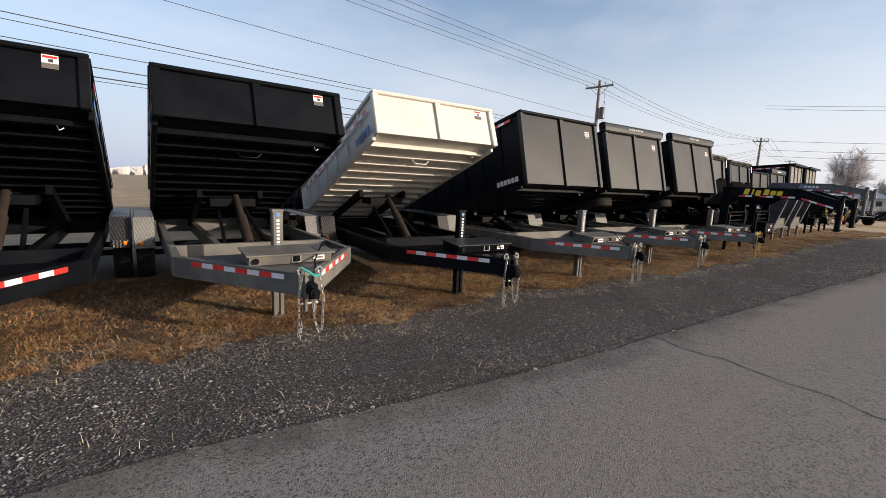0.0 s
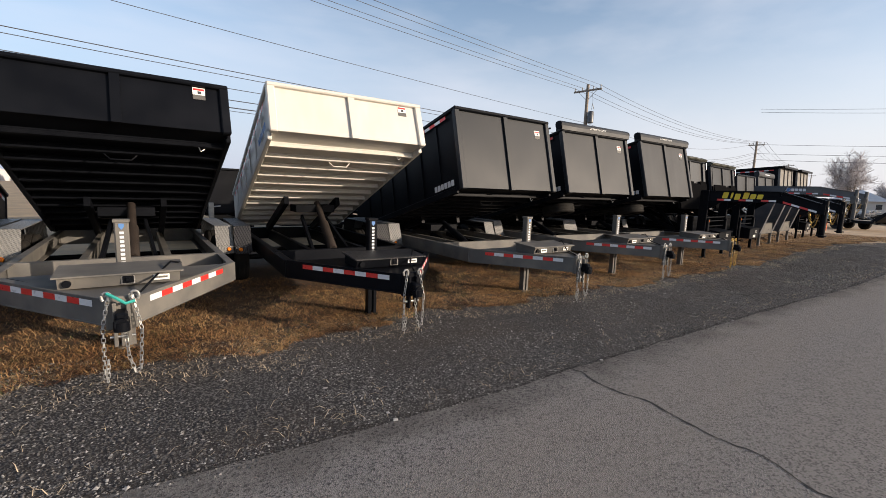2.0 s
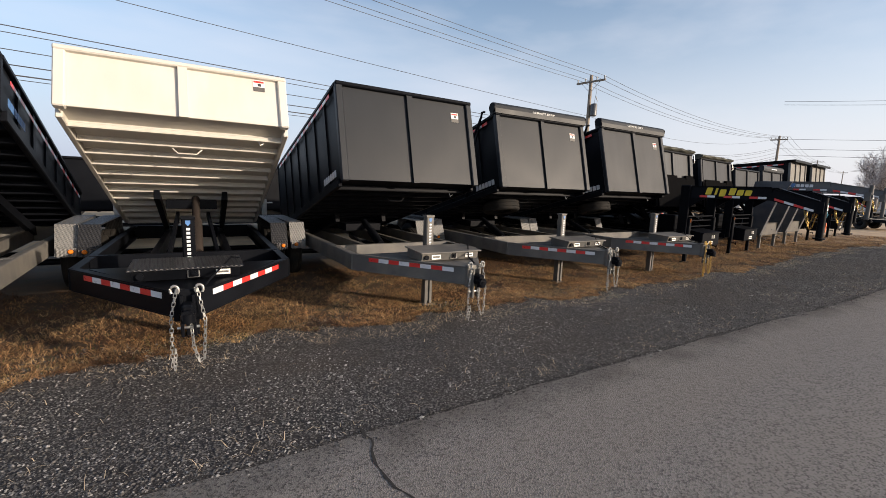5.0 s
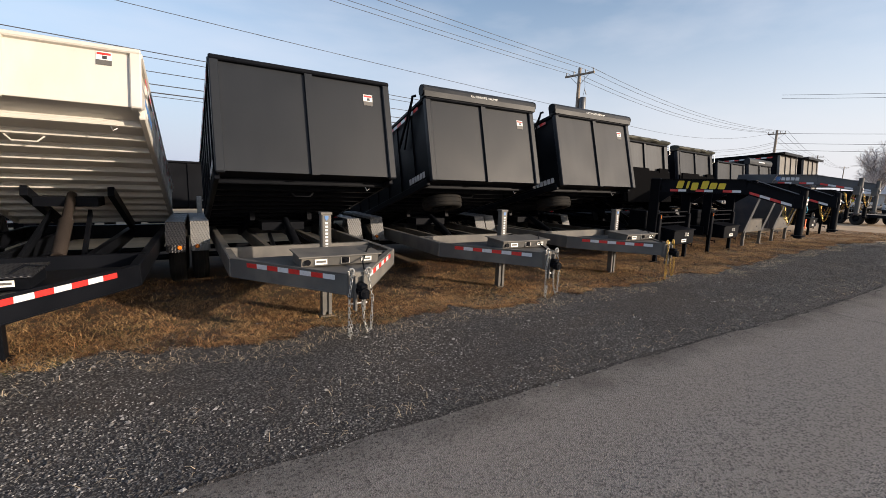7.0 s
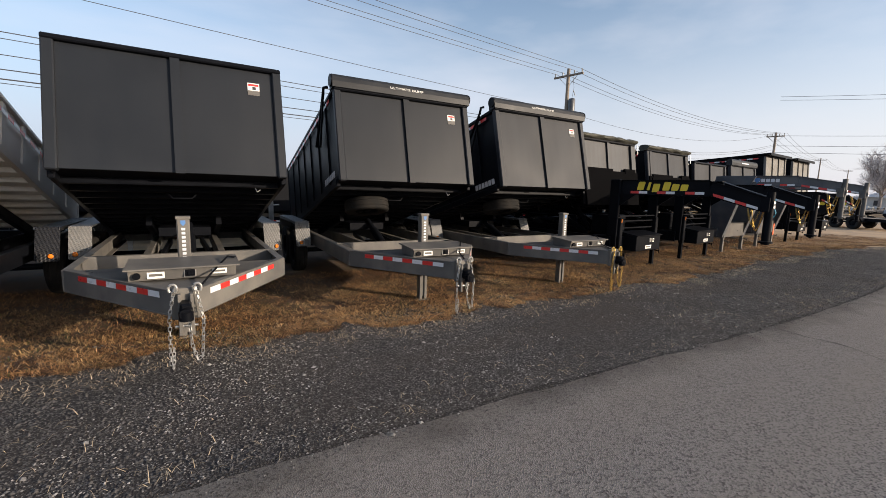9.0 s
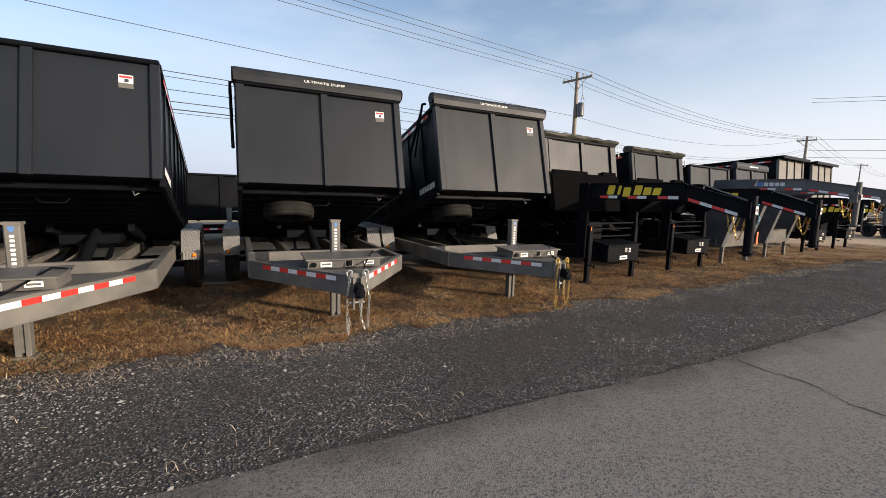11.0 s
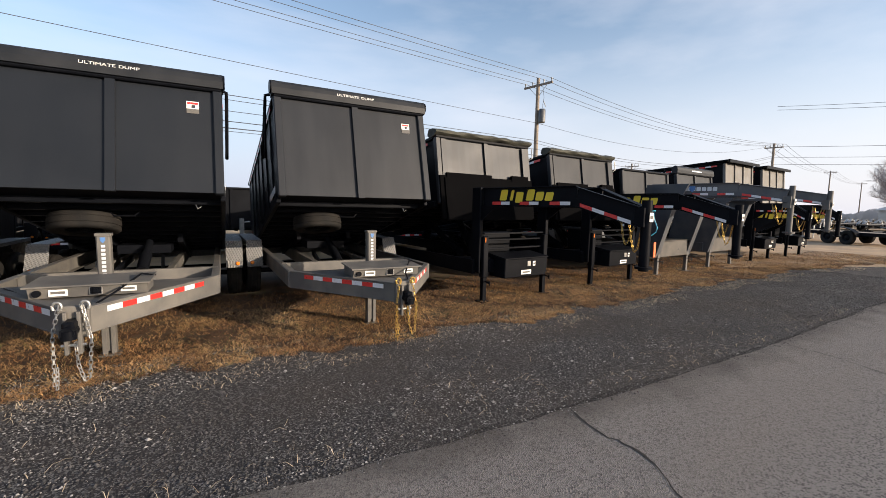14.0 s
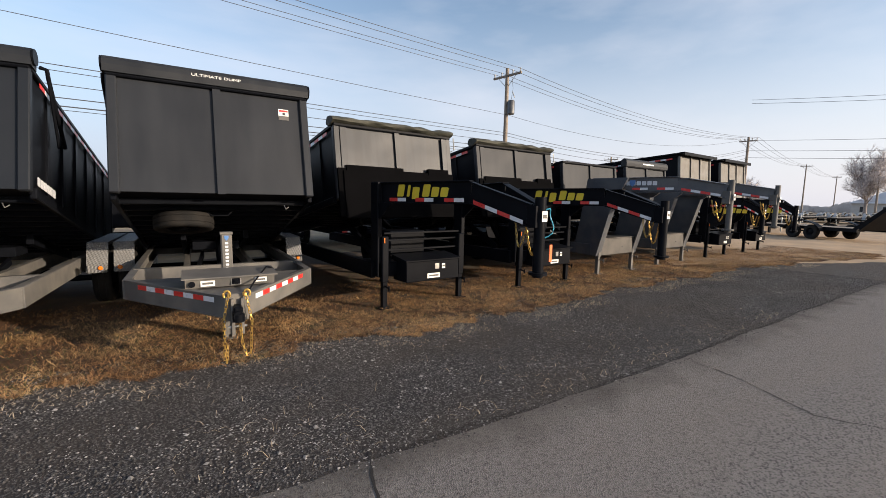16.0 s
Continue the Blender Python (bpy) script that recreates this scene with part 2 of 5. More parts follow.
VERGE = mat("matted_verge", (0.095, 0.055, 0.027), 0.95, 0, 0.35, 1.3, 40, 0.7, dust=(0.05, 0.038, 0.026), dust_amt=0.8, streak=(1.6, 1.6, 1.6), spread=0.1)
STONE_D = mat("dark_stone", (0.066, 0.062, 0.059), 0.75, 0, 0.3, 30, 120, 0.2, island=0.6)
STONE_L = mat("pale_stone", (0.225, 0.218, 0.208), 0.8, 0, 0.25, 30, 120, 0.2, island=0.45)
ASPHALT = speckled("asphalt", (0.2, 0.188, 0.178), (0.045, 0.043, 0.043), 95, 0.5, 0.88, 0.4, 0.55, (0.2, 0.176, 0.15), 0.55, (0.16, 1.3, 1))
GRAVEL = speckled("gravel_bed", (0.03, 0.029, 0.03), (0.16, 0.155, 0.15), 95, 0.45, 0.9, 0.6, 0.6, (0.062, 0.05, 0.041), 0.9, (0.5, 1.1, 1))
GRIT = speckled("edge_grit", (0.06, 0.056, 0.053), (0.15, 0.14, 0.13), 110, 0.35, 0.92, 0.4, 0.6, (0.07, 0.055, 0.042), 1.5)
gn, gl = GRIT.node_tree.nodes, GRIT.node_tree.links
g_at, g_no, g_ad, g_ra, g_tr, g_mx = gn.new("ShaderNodeAttribute"), gn.new("ShaderNodeTexNoise"), gn.new("ShaderNodeMath"), gn.new("ShaderNodeMapRange"), gn.new("ShaderNodeBsdfTransparent"), gn.new("ShaderNodeMixShader")
g_at.attribute_name = "cover"
g_no.inputs["Scale"].default_value, g_no.inputs["Detail"].default_value = 2.2, 8
g_co = gn.new("ShaderNodeTexCoord")
gl.new(g_co.outputs["Object"], g_no.inputs["Vector"])
gl.new(g_at.outputs["Fac"], g_ad.inputs[0])
gl.new(g_no.outputs["Fac"], g_ad.inputs[1])
g_ra.inputs["From Min"].default_value, g_ra.inputs["From Max"].default_value, g_ra.inputs["To Max"].default_value = 0.75, 1.55, 0.7
gl.new(g_ad.outputs[0], g_ra.inputs["Value"])
gl.new(g_ra.outputs["Result"], g_mx.inputs["Fac"])
gl.new(g_tr.outputs[0], g_mx.inputs[1])
gl.new(gn["Principled BSDF"].outputs[0], g_mx.inputs[2])
gl.new(g_mx.outputs[0], gn["Material Output"].inputs["Surface"])
CRACK = mat("crack_shadow", (0.02, 0.018, 0.017), 0.95, 0, 0.2, 20, 90, 0)
ROOFING = mat("white_roof", (0.55, 0.55, 0.55), 0.6, 0, 0.1, 1, 20, 0.1)
SIDING = mat("pale_siding", (0.5, 0.5, 0.49), 0.7, 0, 0.1, 1, 20, 0.1)
GLASS = mat("dark_glass", (0.03, 0.035, 0.04), 0.08, 0, 0.05, 5, 20, 0)


# ---- mesh helpers ----
class Geo:
    """Gathers vertices and faces of one mesh."""

    def __init__(self):
        self.v, self.f, self.round = [], [], False

    def add(self, vs, fs, m=None):
        k = len(self.v)
        self.v += [tuple(m @ Vector(p)) if m else tuple(p) for p in vs]
        self.f += [tuple(k + i for i in f) for f in fs]
        return self

    def box(self, a, b, m=None, c=0.004):
        """A box between two corners with chamfered edges."""
        a, b = [min(p, q) for p, q in zip(a, b)], [max(p, q) for p, q in zip(a, b)]
        c = min(c, *[(q - p) * 0.3 for p, q in zip(a, b)])
        vs, idx = [], {}
        for sx in (0, 1):
            for sy in (0, 1):
                for sz in (0, 1):
                    s = (sx, sy, sz)
                    for ax in range(3):
                        p = [(b if s[i] else a)[i] + ((-c if s[i] else c) if i != ax else 0) for i in range(3)]
                        idx[s, ax] = len(vs)
                        vs.append(p)
        fs = []
        for ax in range(3):
            u, w = [(1, 2), (2, 0), (0, 1)][ax]
            for s in (0, 1):
                ring = []
                for du, dw in ((0, 0), (1, 0), (1, 1), (0, 1)):
                    q = [0, 0, 0]
                    q[ax], q[u], q[w] = s, du, dw
                    ring.append(idx[tuple(q), ax])
                fs.append(ring if s else ring[::-1])
            for du in (0, 1):
                for dw in (0, 1):
                    q0, q1 = [0, 0, 0], [0, 0, 0]
                    q0[u], q0[w], q1[u], q1[w] = du, dw, du, dw
                    q1[ax] = 1
                    r = [idx[tuple(q0), u], idx[tuple(q1), u], idx[tuple(q1), w], idx[tuple(q0), w]]
                    fs.append(r if du == dw else r[::-1])
        for s in [(i, j, k) for i in (0, 1) for j in (0, 1) for k in (0, 1)]:
            r = [idx[s, 0], idx[s, 1], idx[s, 2]]
            fs.append(r if sum(s) % 2 else r[::-1])
        return self.add(vs, fs, m)

    def beam(self, p, q, w, h, c=0.004):
        """A bar of width w and height h from p to q."""
        p, q = Vector(p), Vector(q)
        d = (q - p).normalized()
        up = Vector((0, 0, 1)) if abs(d.z) < 0.99 else Vector((0, 1, 0))
        x = d.cross(up).normalized()
        z = x.cross(d)
        m = Matrix((x, d, z)).transposed().to_4x4()
        m.translation = p
        return self.box((-w / 2, 0, -h / 2), (w / 2, (q - p).length, h / 2), m, c)

    def rod(self, p, q, r, n=10, r1=None):
        p, q = Vector(p), Vector(q)
        m = (q - p).to_track_quat("Z", "Y").to_matrix().to_4x4()
        m.translation = p
        r1, h = r if r1 is None else r1, (q - p).length
        ring = [(math.cos(2 * math.pi * i / n), math.sin(2 * math.pi * i / n)) for i in range(n)]
        vs = [(r * a, r * b, 0) for a, b in ring] + [(r1 * a, r1 * b, h) for a, b in ring]
        fs = [(i, (i + 1) % n, n + (i + 1) % n, n + i) for i in range(n)]
        self.round = True
        return self.add(vs, fs + [tuple(range(n))[::-1], tuple(range(n, 2 * n))], m)

    def lathe(self, profile, n=28, m=None):
        """Turns (radius, height) pairs round z."""
        k = len(profile)
        vs = [(r * math.cos(2 * math.pi * i / n), r * math.sin(2 * math.pi * i / n), h) for i in range(n) for r, h in profile]
        fs = [(i * k + j, ((i + 1) % n) * k + j, ((i + 1) % n) * k + j + 1, i * k + j + 1) for i in range(n) for j in range(k - 1)]
        self.round = True
        return self.add(vs, fs, m)

    def prism(self, outline, x0, x1, m=None):
        """An outline of (y, z) pairs, drawn out along x."""
        n = len(outline)
        area = sum(outline[i][0] * outline[(i + 1) % n][1] - outline[(i + 1) % n][0] * outline[i][1] for i in range(n))
        o = outline if area > 0 else outline[::-1]
        vs = [(x0, y, z) for y, z in o] + [(x1, y, z) for y, z in o]
        fs = [((i + 1) % n, i, n + i, n + (i + 1) % n)[::-1] for i in range(n)]
        return self.add(vs, fs + [tuple(range(n))[::-1], tuple(range(n, 2 * n))], m)

    def tube(self, pts, r, n=6):
        pts = [Vector(p) for p in pts]
        vs, fs = [], []
        for i, p in enumerate(pts):
            d = (pts[min(i + 1, len(pts) - 1)] - pts[max(i - 1, 0)]).normalized()
            x = d.cross(Vector((0.13, 0.21, 1)) if abs(d.z) < 0.9 else Vector((1, 0.1, 0))).normalized()
            y = d.cross(x)
            vs += [p + r * (math.cos(2 * math.pi * j / n) * x + math.sin(2 * math.pi * j / n) * y) for j in range(n)]
        for i in range(len(pts) - 1):
            fs += [(i * n + j, i * n + (j + 1) % n, (i + 1) * n + (j + 1) % n, (i + 1) * n + j) for j in range(n)]
        self.round = True
        return self.add(vs, fs)

    def mesh(self, name, material):
        me = bpy.data.meshes.new(name)
        me.from_pydata(self.v, [], self.f)
        me.materials.append(material)
        if self.round:
            me.polygons.foreach_set("use_smooth", [True] * len(me.polygons))
            me.set_sharp_from_angle(angle=radians(38))
        return me


def part(name, g, material, parent, label="", m=None):
    """Links one mesh object under a thing or a part."""
    ob = new(name, g.mesh(name, material) if isinstance(g, Geo) else g)
    ob.parent = parent
    if m is not None:
        ob.matrix_local = m
    if label:
        ob["label"] = label
    return ob


def thing(name, m, label, category, group=""):
    ob = new(name)
    ob.empty_display_size = 0.2
    ob.matrix_world = m
    return tagged(ob, label, category, group)


def sign(parent, n, w, h, slant, seed, material, m):
    """A maker's sign as a row of n plain slanted blocks in the xz plane of m, facing its -y."""
    rnd = random.Random(seed)
    for i in range(n):
        x0, cw, low = i * w / n, w / n * (0.8 if h > 0.06 else 0.62), 0.0
        top = 1.0 if i in (0, n // 2) or h < 0.15 else rnd.choice([0.74, 0.78, 0.76])
        if h > 0.15 and i == 1:
            x0, cw, top = x0 + 0.25 * cw, cw * 0.4, 0.95
        if h > 0.15 and i == 2:
            x0, low = x0 - 0.25 * cw, -0.2
        q = [(x0 + slant * b * h + a * cw, (b + (low if b < 0.3 else 0.0)) * h) for a, b in ((0, 0.05), (0.12, 0), (0.88, 0), (1, 0.08), (1, top * 0.9), (0.85, top), (0.1, top), (0, top * 0.92))]
        k = len(q)
        g = Geo().add([(x, 0, z) for x, z in q] + [(x, 0.003, z) for x, z in q], [tuple(range(k))] + [(j, k + j, k + (j + 1) % k, (j + 1) % k) for j in range(k)])
        part("sign_block", g, material, parent, "", m)


def words(text, size, material, name):
    cu = bpy.data.curves.new(name, "FONT")
    cu.body, cu.size, cu.extrude, cu.align_x, cu.align_y = text, size, 0.0015, "CENTER", "CENTER"
    ob = bpy.data.objects.new(name, cu)
    me = bpy.data.meshes.new_from_object(ob)
    bpy.data.objects.remove(ob)
    me.materials.clear()
    me.materials.append(material)
    return me


# ---- ground, road, gravel ----
def road_edge(x):
    return float(np.interp(x, [-60, 0, 1, 2, 3.3, 4.5, 6.5, 8.5, 10.3, 12.5, 14.6, 17, 20, 25, 33, 60, 160], [1.6, 1.05, 0.9, 0.7, 0.5, 0.34, 0.15, -0.06, -0.28, -0.55, -0.76, -0.92, -1.02, -1.25, -2.0, -4.8, -14]))


def grass_edge(x):
    return float(np.interp(x, [-60, 0, 2, 3.6, 5.5, 7, 8.5, 10, 12, 14, 16, 20, 23, 26, 29, 32], [2.9, 2.72, 2.5, 2.5, 2.5, 2.25, 2.05, 1.9, 1.75, 1.6, 1.45, 1.55, 1.45, 1.2, 0.6, -0.2]))


def ragged(x, k, a):
    return a * (noise.noise((x * 0.9, k, 0)) + 0.6 * noise.noise((x * 2.7, k, 3)) + 0.35 * noise.noise((x * 7.0, k, 7)))


def strip(name, x0, x1, step, low, high, z, material, label):
    """A sheet along x between two edges."""
    g, xs = Geo(), np.arange(x0, x1 + step / 2, step)
    vs = [p for x in xs for p in ((x, low(x), z), (x, high(x), z))]
    g.add(vs, [(2 * i, 2 * i + 2, 2 * i + 3, 2 * i + 1) for i in range(len(xs) - 1)])
    return tagged(part(name, g, material, None), label, name, kind="structure")


g = Geo()
cells = [-900, -200, -60, -20, 0, 20, 40, 60, 120, 300, 900, 3000]
n = len(cells)
g.add([(x, y, 0) for x in cells for y in cells], [(i * n + j, (i + 1) * n + j, (i + 1) * n + j + 1, i * n + j + 1) for i in range(n - 1) for j in range(n - 1)])
tagged(part("ground", g, SOIL, None), "dry tan winter field and verge of matted grass", "ground", kind="structure")
strip("grass_verge", -30, 38, 0.25, lambda x: grass_edge(x) - 0.4, lambda x: 9.5 + ragged(x, 3, 0.6), 0.003, VERGE, "matted brown dead grass and bare earth below the trailers")
strip("gravel_shoulder", -30, 34, 0.08, lambda x: road_edge(x) - 0.3, lambda x: grass_edge(x) + ragged(x, 2, 0.36), 0.005, GRAVEL, "dark crushed stone shoulder between road and grass")
strip("road", -60, 160, 0.1, lambda x: road_edge(x) - 7.2, lambda x: road_edge(x) - 0.09 + ragged(x, 5, 0.035), 0.0075, ASPHALT, "worn grey asphalt road with cracks and dusty wheel tracks")
strip("dirt_pad", 24, 110, 0.25, lambda x: road_edge(x) + 0.15 + ragged(x, 8, 0.25) + max(0, (33 - x)) * 0.4, lambda x: min(26, 2.5 + (x - 24) * 0.75) + ragged(x, 11, 0.5), 0.012, DIRT, "pale packed dirt at the end of the row")


def edge_dirt():
    """Dark grit washed from the shoulder onto the asphalt, thinning out in ragged tongues."""
    g, xs = Geo(), np.arange(-12, 34, 0.1)
    rows = [(-0.75, 0.0), (-0.45, 0.25), (-0.22, 0.5), (-0.05, 0.62)]
    me_v = [(x, road_edge(x) + d + ragged(x, 15, 0.05), 0.0092) for x in xs for d, _ in rows]
    k = len(rows)
    g.add(me_v, [(i * k + j, (i + 1) * k + j, (i + 1) * k + j + 1, i * k + j + 1) for i in range(len(xs) - 1) for j in range(k - 1)])
    ob = part("road_edge_dirt", g, GRIT, None)
    share = ob.data.attributes.new("cover", "FLOAT", "POINT")
    share.data.foreach_set("value", [c for _ in xs for _, c in rows])
    return tagged(ob, "dark grit and soil washed along the asphalt edge", "dirt", kind="structure")


edge_dirt()


def crack(pts, w, seed):
    """A dark open crack across the asphalt, forked and uneven in width."""
    rnd, vs = random.Random(seed), []
    path = []
    for (a, b), (c, d) in zip(pts, pts[1:]):
        k = max(2, int(math.hypot(c - a, d - b) / 0.05))
        path += [(a + (c - a) * i / k, b + (d - b) * i / k) for i in range(k)]
    for i, (x, y) in enumerate(path):
        x += 0.05 * noise.noise((y * 5, seed, 0)) + 0.02 * noise.noise((y * 17, seed, 2))
        h = w * (0.35 + rnd.random())
        vs += [(x - h, y, 0.0105), (x + h, y, 0.0105)]
    g = Geo().add(vs, [(2 * i, 2 * i + 1, 2 * i + 3, 2 * i + 2) for i in range(len(path) - 1)])
    return tagged(part("road_crack", g, CRACK, None), "dark crack running across the worn asphalt", "crack", "cracks in the road", "structure")


crack([(5.0, 0.3), (4.88, -0.13), (4.92, -0.54), (4.8, -1.0), (4.81, -1.32), (4.65, -1.6), (4.66, -2.0), (4.6, -2.6), (4.3, -4.5)], 0.0095, 1)
crack([(13.2, -0.62), (13.06, -0.95), (13.05, -1.4), (12.84, -1.75), (12.84, -2.1), (12.72, -2.3), (12.7, -2.7), (12.3, -5)], 0.0095, 2)
crack([(16.75, -1.1), (16.7, -1.5), (16.35, -2.2), (16.75, -3.1), (16.5, -5)], 0.007, 4)
crack([(22.0, -1.7), (21.5, -3.0), (21.8, -5)], 0.006, 5)

# stones: one many-faced chip each
rs = np.random.RandomState(4)
OCT = np.array([(1, 0, 0), (-1, 0, 0), (0, 1, 0), (0, -1, 0), (0, 0, 1), (0, 0, -1)], float)
OCT_F = np.array([(0, 2, 4), (2, 1, 4), (1, 3, 4), (3, 0, 4), (2, 0, 5), (1, 2, 5), (3, 1, 5), (0, 3, 5)])


def stones(name, count, size, material, x0, x1, clump, label, bias=1.0):
    xs = x0 + (x1 - x0) * rs.rand(count * 3) ** bias
    lo = np.array([road_edge(x) for x in xs]) - 0.2 + 0.12 * rs.rand(len(xs))
    hi = np.array([grass_edge(x) for x in xs]) + 0.4
    ys = lo + (hi - lo) * rs.rand(len(xs))
    keep = np.array([noise.noise((x * clump, y * clump, 1.7)) + 0.5 * noise.noise((x * clump * 3, y * clump * 3, 4)) for x, y in zip(xs, ys)])
    keep = keep + 0.95 * (rs.rand(len(xs)) - 0.5) > (0.02 if clump else -9)
    xs, ys = xs[keep][:count], ys[keep][:count]
    k = len(xs)
    r = size * (0.5 + rs.rand(k) ** 2 * 1.1)
    v = OCT[None] * (0.65 + 0.6 * rs.rand(k, 6, 1)) + 0.25 * (rs.rand(k, 6, 3) - 0.5)
    v[:, :, 2] *= 0.6
    a = rs.rand(k) * 6.3
    c, s = np.cos(a)[:, None], np.sin(a)[:, None]
    v = np.stack([v[..., 0] * c - v[..., 1] * s, v[..., 0] * s + v[..., 1] * c, v[..., 2]], -1) * r[:, None, None]
    v += np.stack([xs, ys, 0.005 + r * 0.3], -1)[:, None]
    f = (OCT_F[None] + 6 * np.arange(k)[:, None, None]).reshape(-1, 3)
    me = bpy.data.meshes.new(name)
    me.from_pydata(v.reshape(-1, 3), [], f)
    me.materials.append(material)
    return tagged(new(name, me), label, "gravel", kind="stuff")


stones("dark_gravel", 72000, 0.0085, STONE_D, -3, 26, 0.0, "dark crushed stone chips lying on the shoulder", 1.1)
stones("coarse_gravel", 700, 0.015, STONE_L, -3, 24, 0.9, "larger pale stones among the gravel", 1.1)
stones("pale_gravel", 42000, 0.0068, STONE_L, -3, 26, 0.9, "scattered pale grey stone chips on the shoulder", 1.1)


def blades(name, count, length, width, lean, material, region, clump, seed, label):
    """Loose and standing grass blades, each one bent strip."""
    r = np.random.RandomState(seed)
    x, y = region(r, count)
    dens = np.array([noise.noise((a * clump, b * clump, seed)) + 0.5 * noise.noise((a * clump * 3.1, b * clump * 3.1, seed + 9)) + 0.75 * noise.noise((a * 9, b * 9, seed + 4)) for a, b in zip(x, y)])
    keep = dens + 0.45 * (r.rand(len(x)) - 0.5) > -0.08
    x, y = x[keep], y[keep]
    k = len(x)
    az, ln = r.rand(k) * 6.283, length * (0.4 + r.rand(k))
    tilt = lean * (0.7 + 0.45 * r.rand(k))
    d = np.stack([np.cos(az), np.sin(az)], -1)
    side = np.stack([-d[:, 1], d[:, 0]], -1) * (width * (0.5 + r.rand(k)))[:, None]
    base = np.stack([x, y], -1)
    mid = base + d * (ln * 0.5 * np.sin(tilt * 0.7))[:, None]
    tip = base + d * (ln * np.sin(tilt))[:, None]
    zm, zt = ln * 0.5 * np.cos(tilt * 0.7), np.maximum(ln * np.cos(tilt) * 0.9, 0.006)
    z0 = np.zeros(k)
    v = np.stack([np.c_[base - side, z0], np.c_[base + side, z0], np.c_[mid + side * 0.8, zm], np.c_[mid - side * 0.8, zm], np.c_[tip, zt]], 1)
    f = (5 * np.arange(k)[:, None] + np.array([[0, 1, 2, 0, 2, 3, 3, 2, 4]])).ravel()
    me = bpy.data.meshes.new(name)
    me.vertices.add(5 * k)
    me.vertices.foreach_set("co", v.ravel())
    me.loops.add(9 * k)
    me.loops.foreach_set("vertex_index", f)
    me.polygons.add(3 * k)
    me.polygons.foreach_set("loop_start", np.arange(0, 9 * k, 3))
    me.update(calc_edges=True)
    me.materials.append(material)
    return tagged(new(name, me), label, "grass", kind="stuff")


def verge(far):
    def region(r, count):
        x = -4 + 38 * r.rand(count) ** 1.05
        lo = np.array([grass_edge(a) + ragged(a, 2, 0.42) for a in x]) - 0.12
        return x, lo + far * r.rand(count) ** 1.6
    return region


blades("dry_grass", 250000, 0.085, 0.0024, 1.45, STRAW, verge(3.4), 1.5, 21, "matted straw-coloured dead grass under the trailers")
blades("brown_thatch", 200000, 0.09, 0.0026, 1.5, THATCH, verge(3.4), 1.2, 34, "flattened red-brown dead grass under the trailers")
blades("green_grass", 34000, 0.05, 0.002, 0.9, GREEN, verge(4.5), 0.6, 57, "thin green grass growing through the dead grass")


def outer(r, count):
    x = -4 + 38 * r.rand(count) ** 0.8
    return x, np.array([grass_edge(a) + ragged(a, 2, 0.42) for a in x]) - 0.1 + 2.2 * r.rand(count) ** 1.4


blades("golden_grass", 170000, 0.075, 0.0023, 1.47, GOLDEN, outer, 1.5, 63, "golden dry grass where the row meets the gravel")
blades("green_tufts", 26000, 0.045, 0.002, 0.9, GREEN, outer, 1.3, 71, "short green tufts among the golden dry grass")


def fringe(r, count):
    x = -4 + 34 * r.rand(count)
    return x, np.array([grass_edge(a) + ragged(a, 2, 0.42) for a in x]) - 0.6 + 0.9 * r.rand(count)


blades("straw_fringe", 26000, 0.07, 0.002, 1.52, STALK, fringe, 1.4, 91, "pale dead stalks where the grass thins into gravel")


def litter(r, count):
    x = -2 + 22 * r.rand(count)
    return x, np.array([road_edge(a) for a in x]) + 0.02 + 1.3 * r.rand(count) ** 2


blades("straw_litter", 2200, 0.1, 0.0018, 1.6, STALK, litter, 0.9, 77, "loose straw stalks blown along the road edge")

# ---- parts shared by the trailers ----
TYRE = [(0.2, -0.09), (0.27, -0.108), (0.34, -0.112), (0.372, -0.1), (0.386, -0.08), (0.386, -0.05), (0.378, -0.046), (0.378, -0.038), (0.388, -0.034), (0.39, 0.0), (0.388, 0.034), (0.378, 0.038), (0.378, 0.046), (0.386, 0.05), (0.386, 0.08), (0.372, 0.1), (0.34, 0.112), (0.27, 0.108), (0.2, 0.09)]
tyre_me = Geo().lathe(TYRE, 36).mesh("tyre", RUBBER)
rim_g = Geo().lathe([(0.205, -0.095), (0.215, -0.1), (0.2, -0.06), (0.15, -0.03), (0.11, -0.045), (0.06, -0.05), (0.055, -0.09), (0.0, -0.095)], 24)
rim_g.lathe([(0.205, 0.095), (0.215, 0.1), (0.2, 0.06), (0.15, 0.03), (0.1, 0.05), (0.0, 0.06)][::-1], 24)
for i in range(6):
    a = i * math.pi / 3
    rim_g.rod((0.085 * math.cos(a), 0.085 * math.sin(a), -0.05), (0.085 * math.cos(a), 0.085 * math.sin(a), -0.075), 0.012, 6)
rim_me = rim_g.mesh("rim", SILVER)
rim_dark_me = rim_g.mesh("rim_dark", BLACK)


def wheel(parent, m, dark=True, name="wheel"):
    w = part(name, rim_dark_me if dark else rim_me, None, parent, "painted steel wheel with a black tyre", m)
    part("tyre", tyre_me, None, w)
    return w


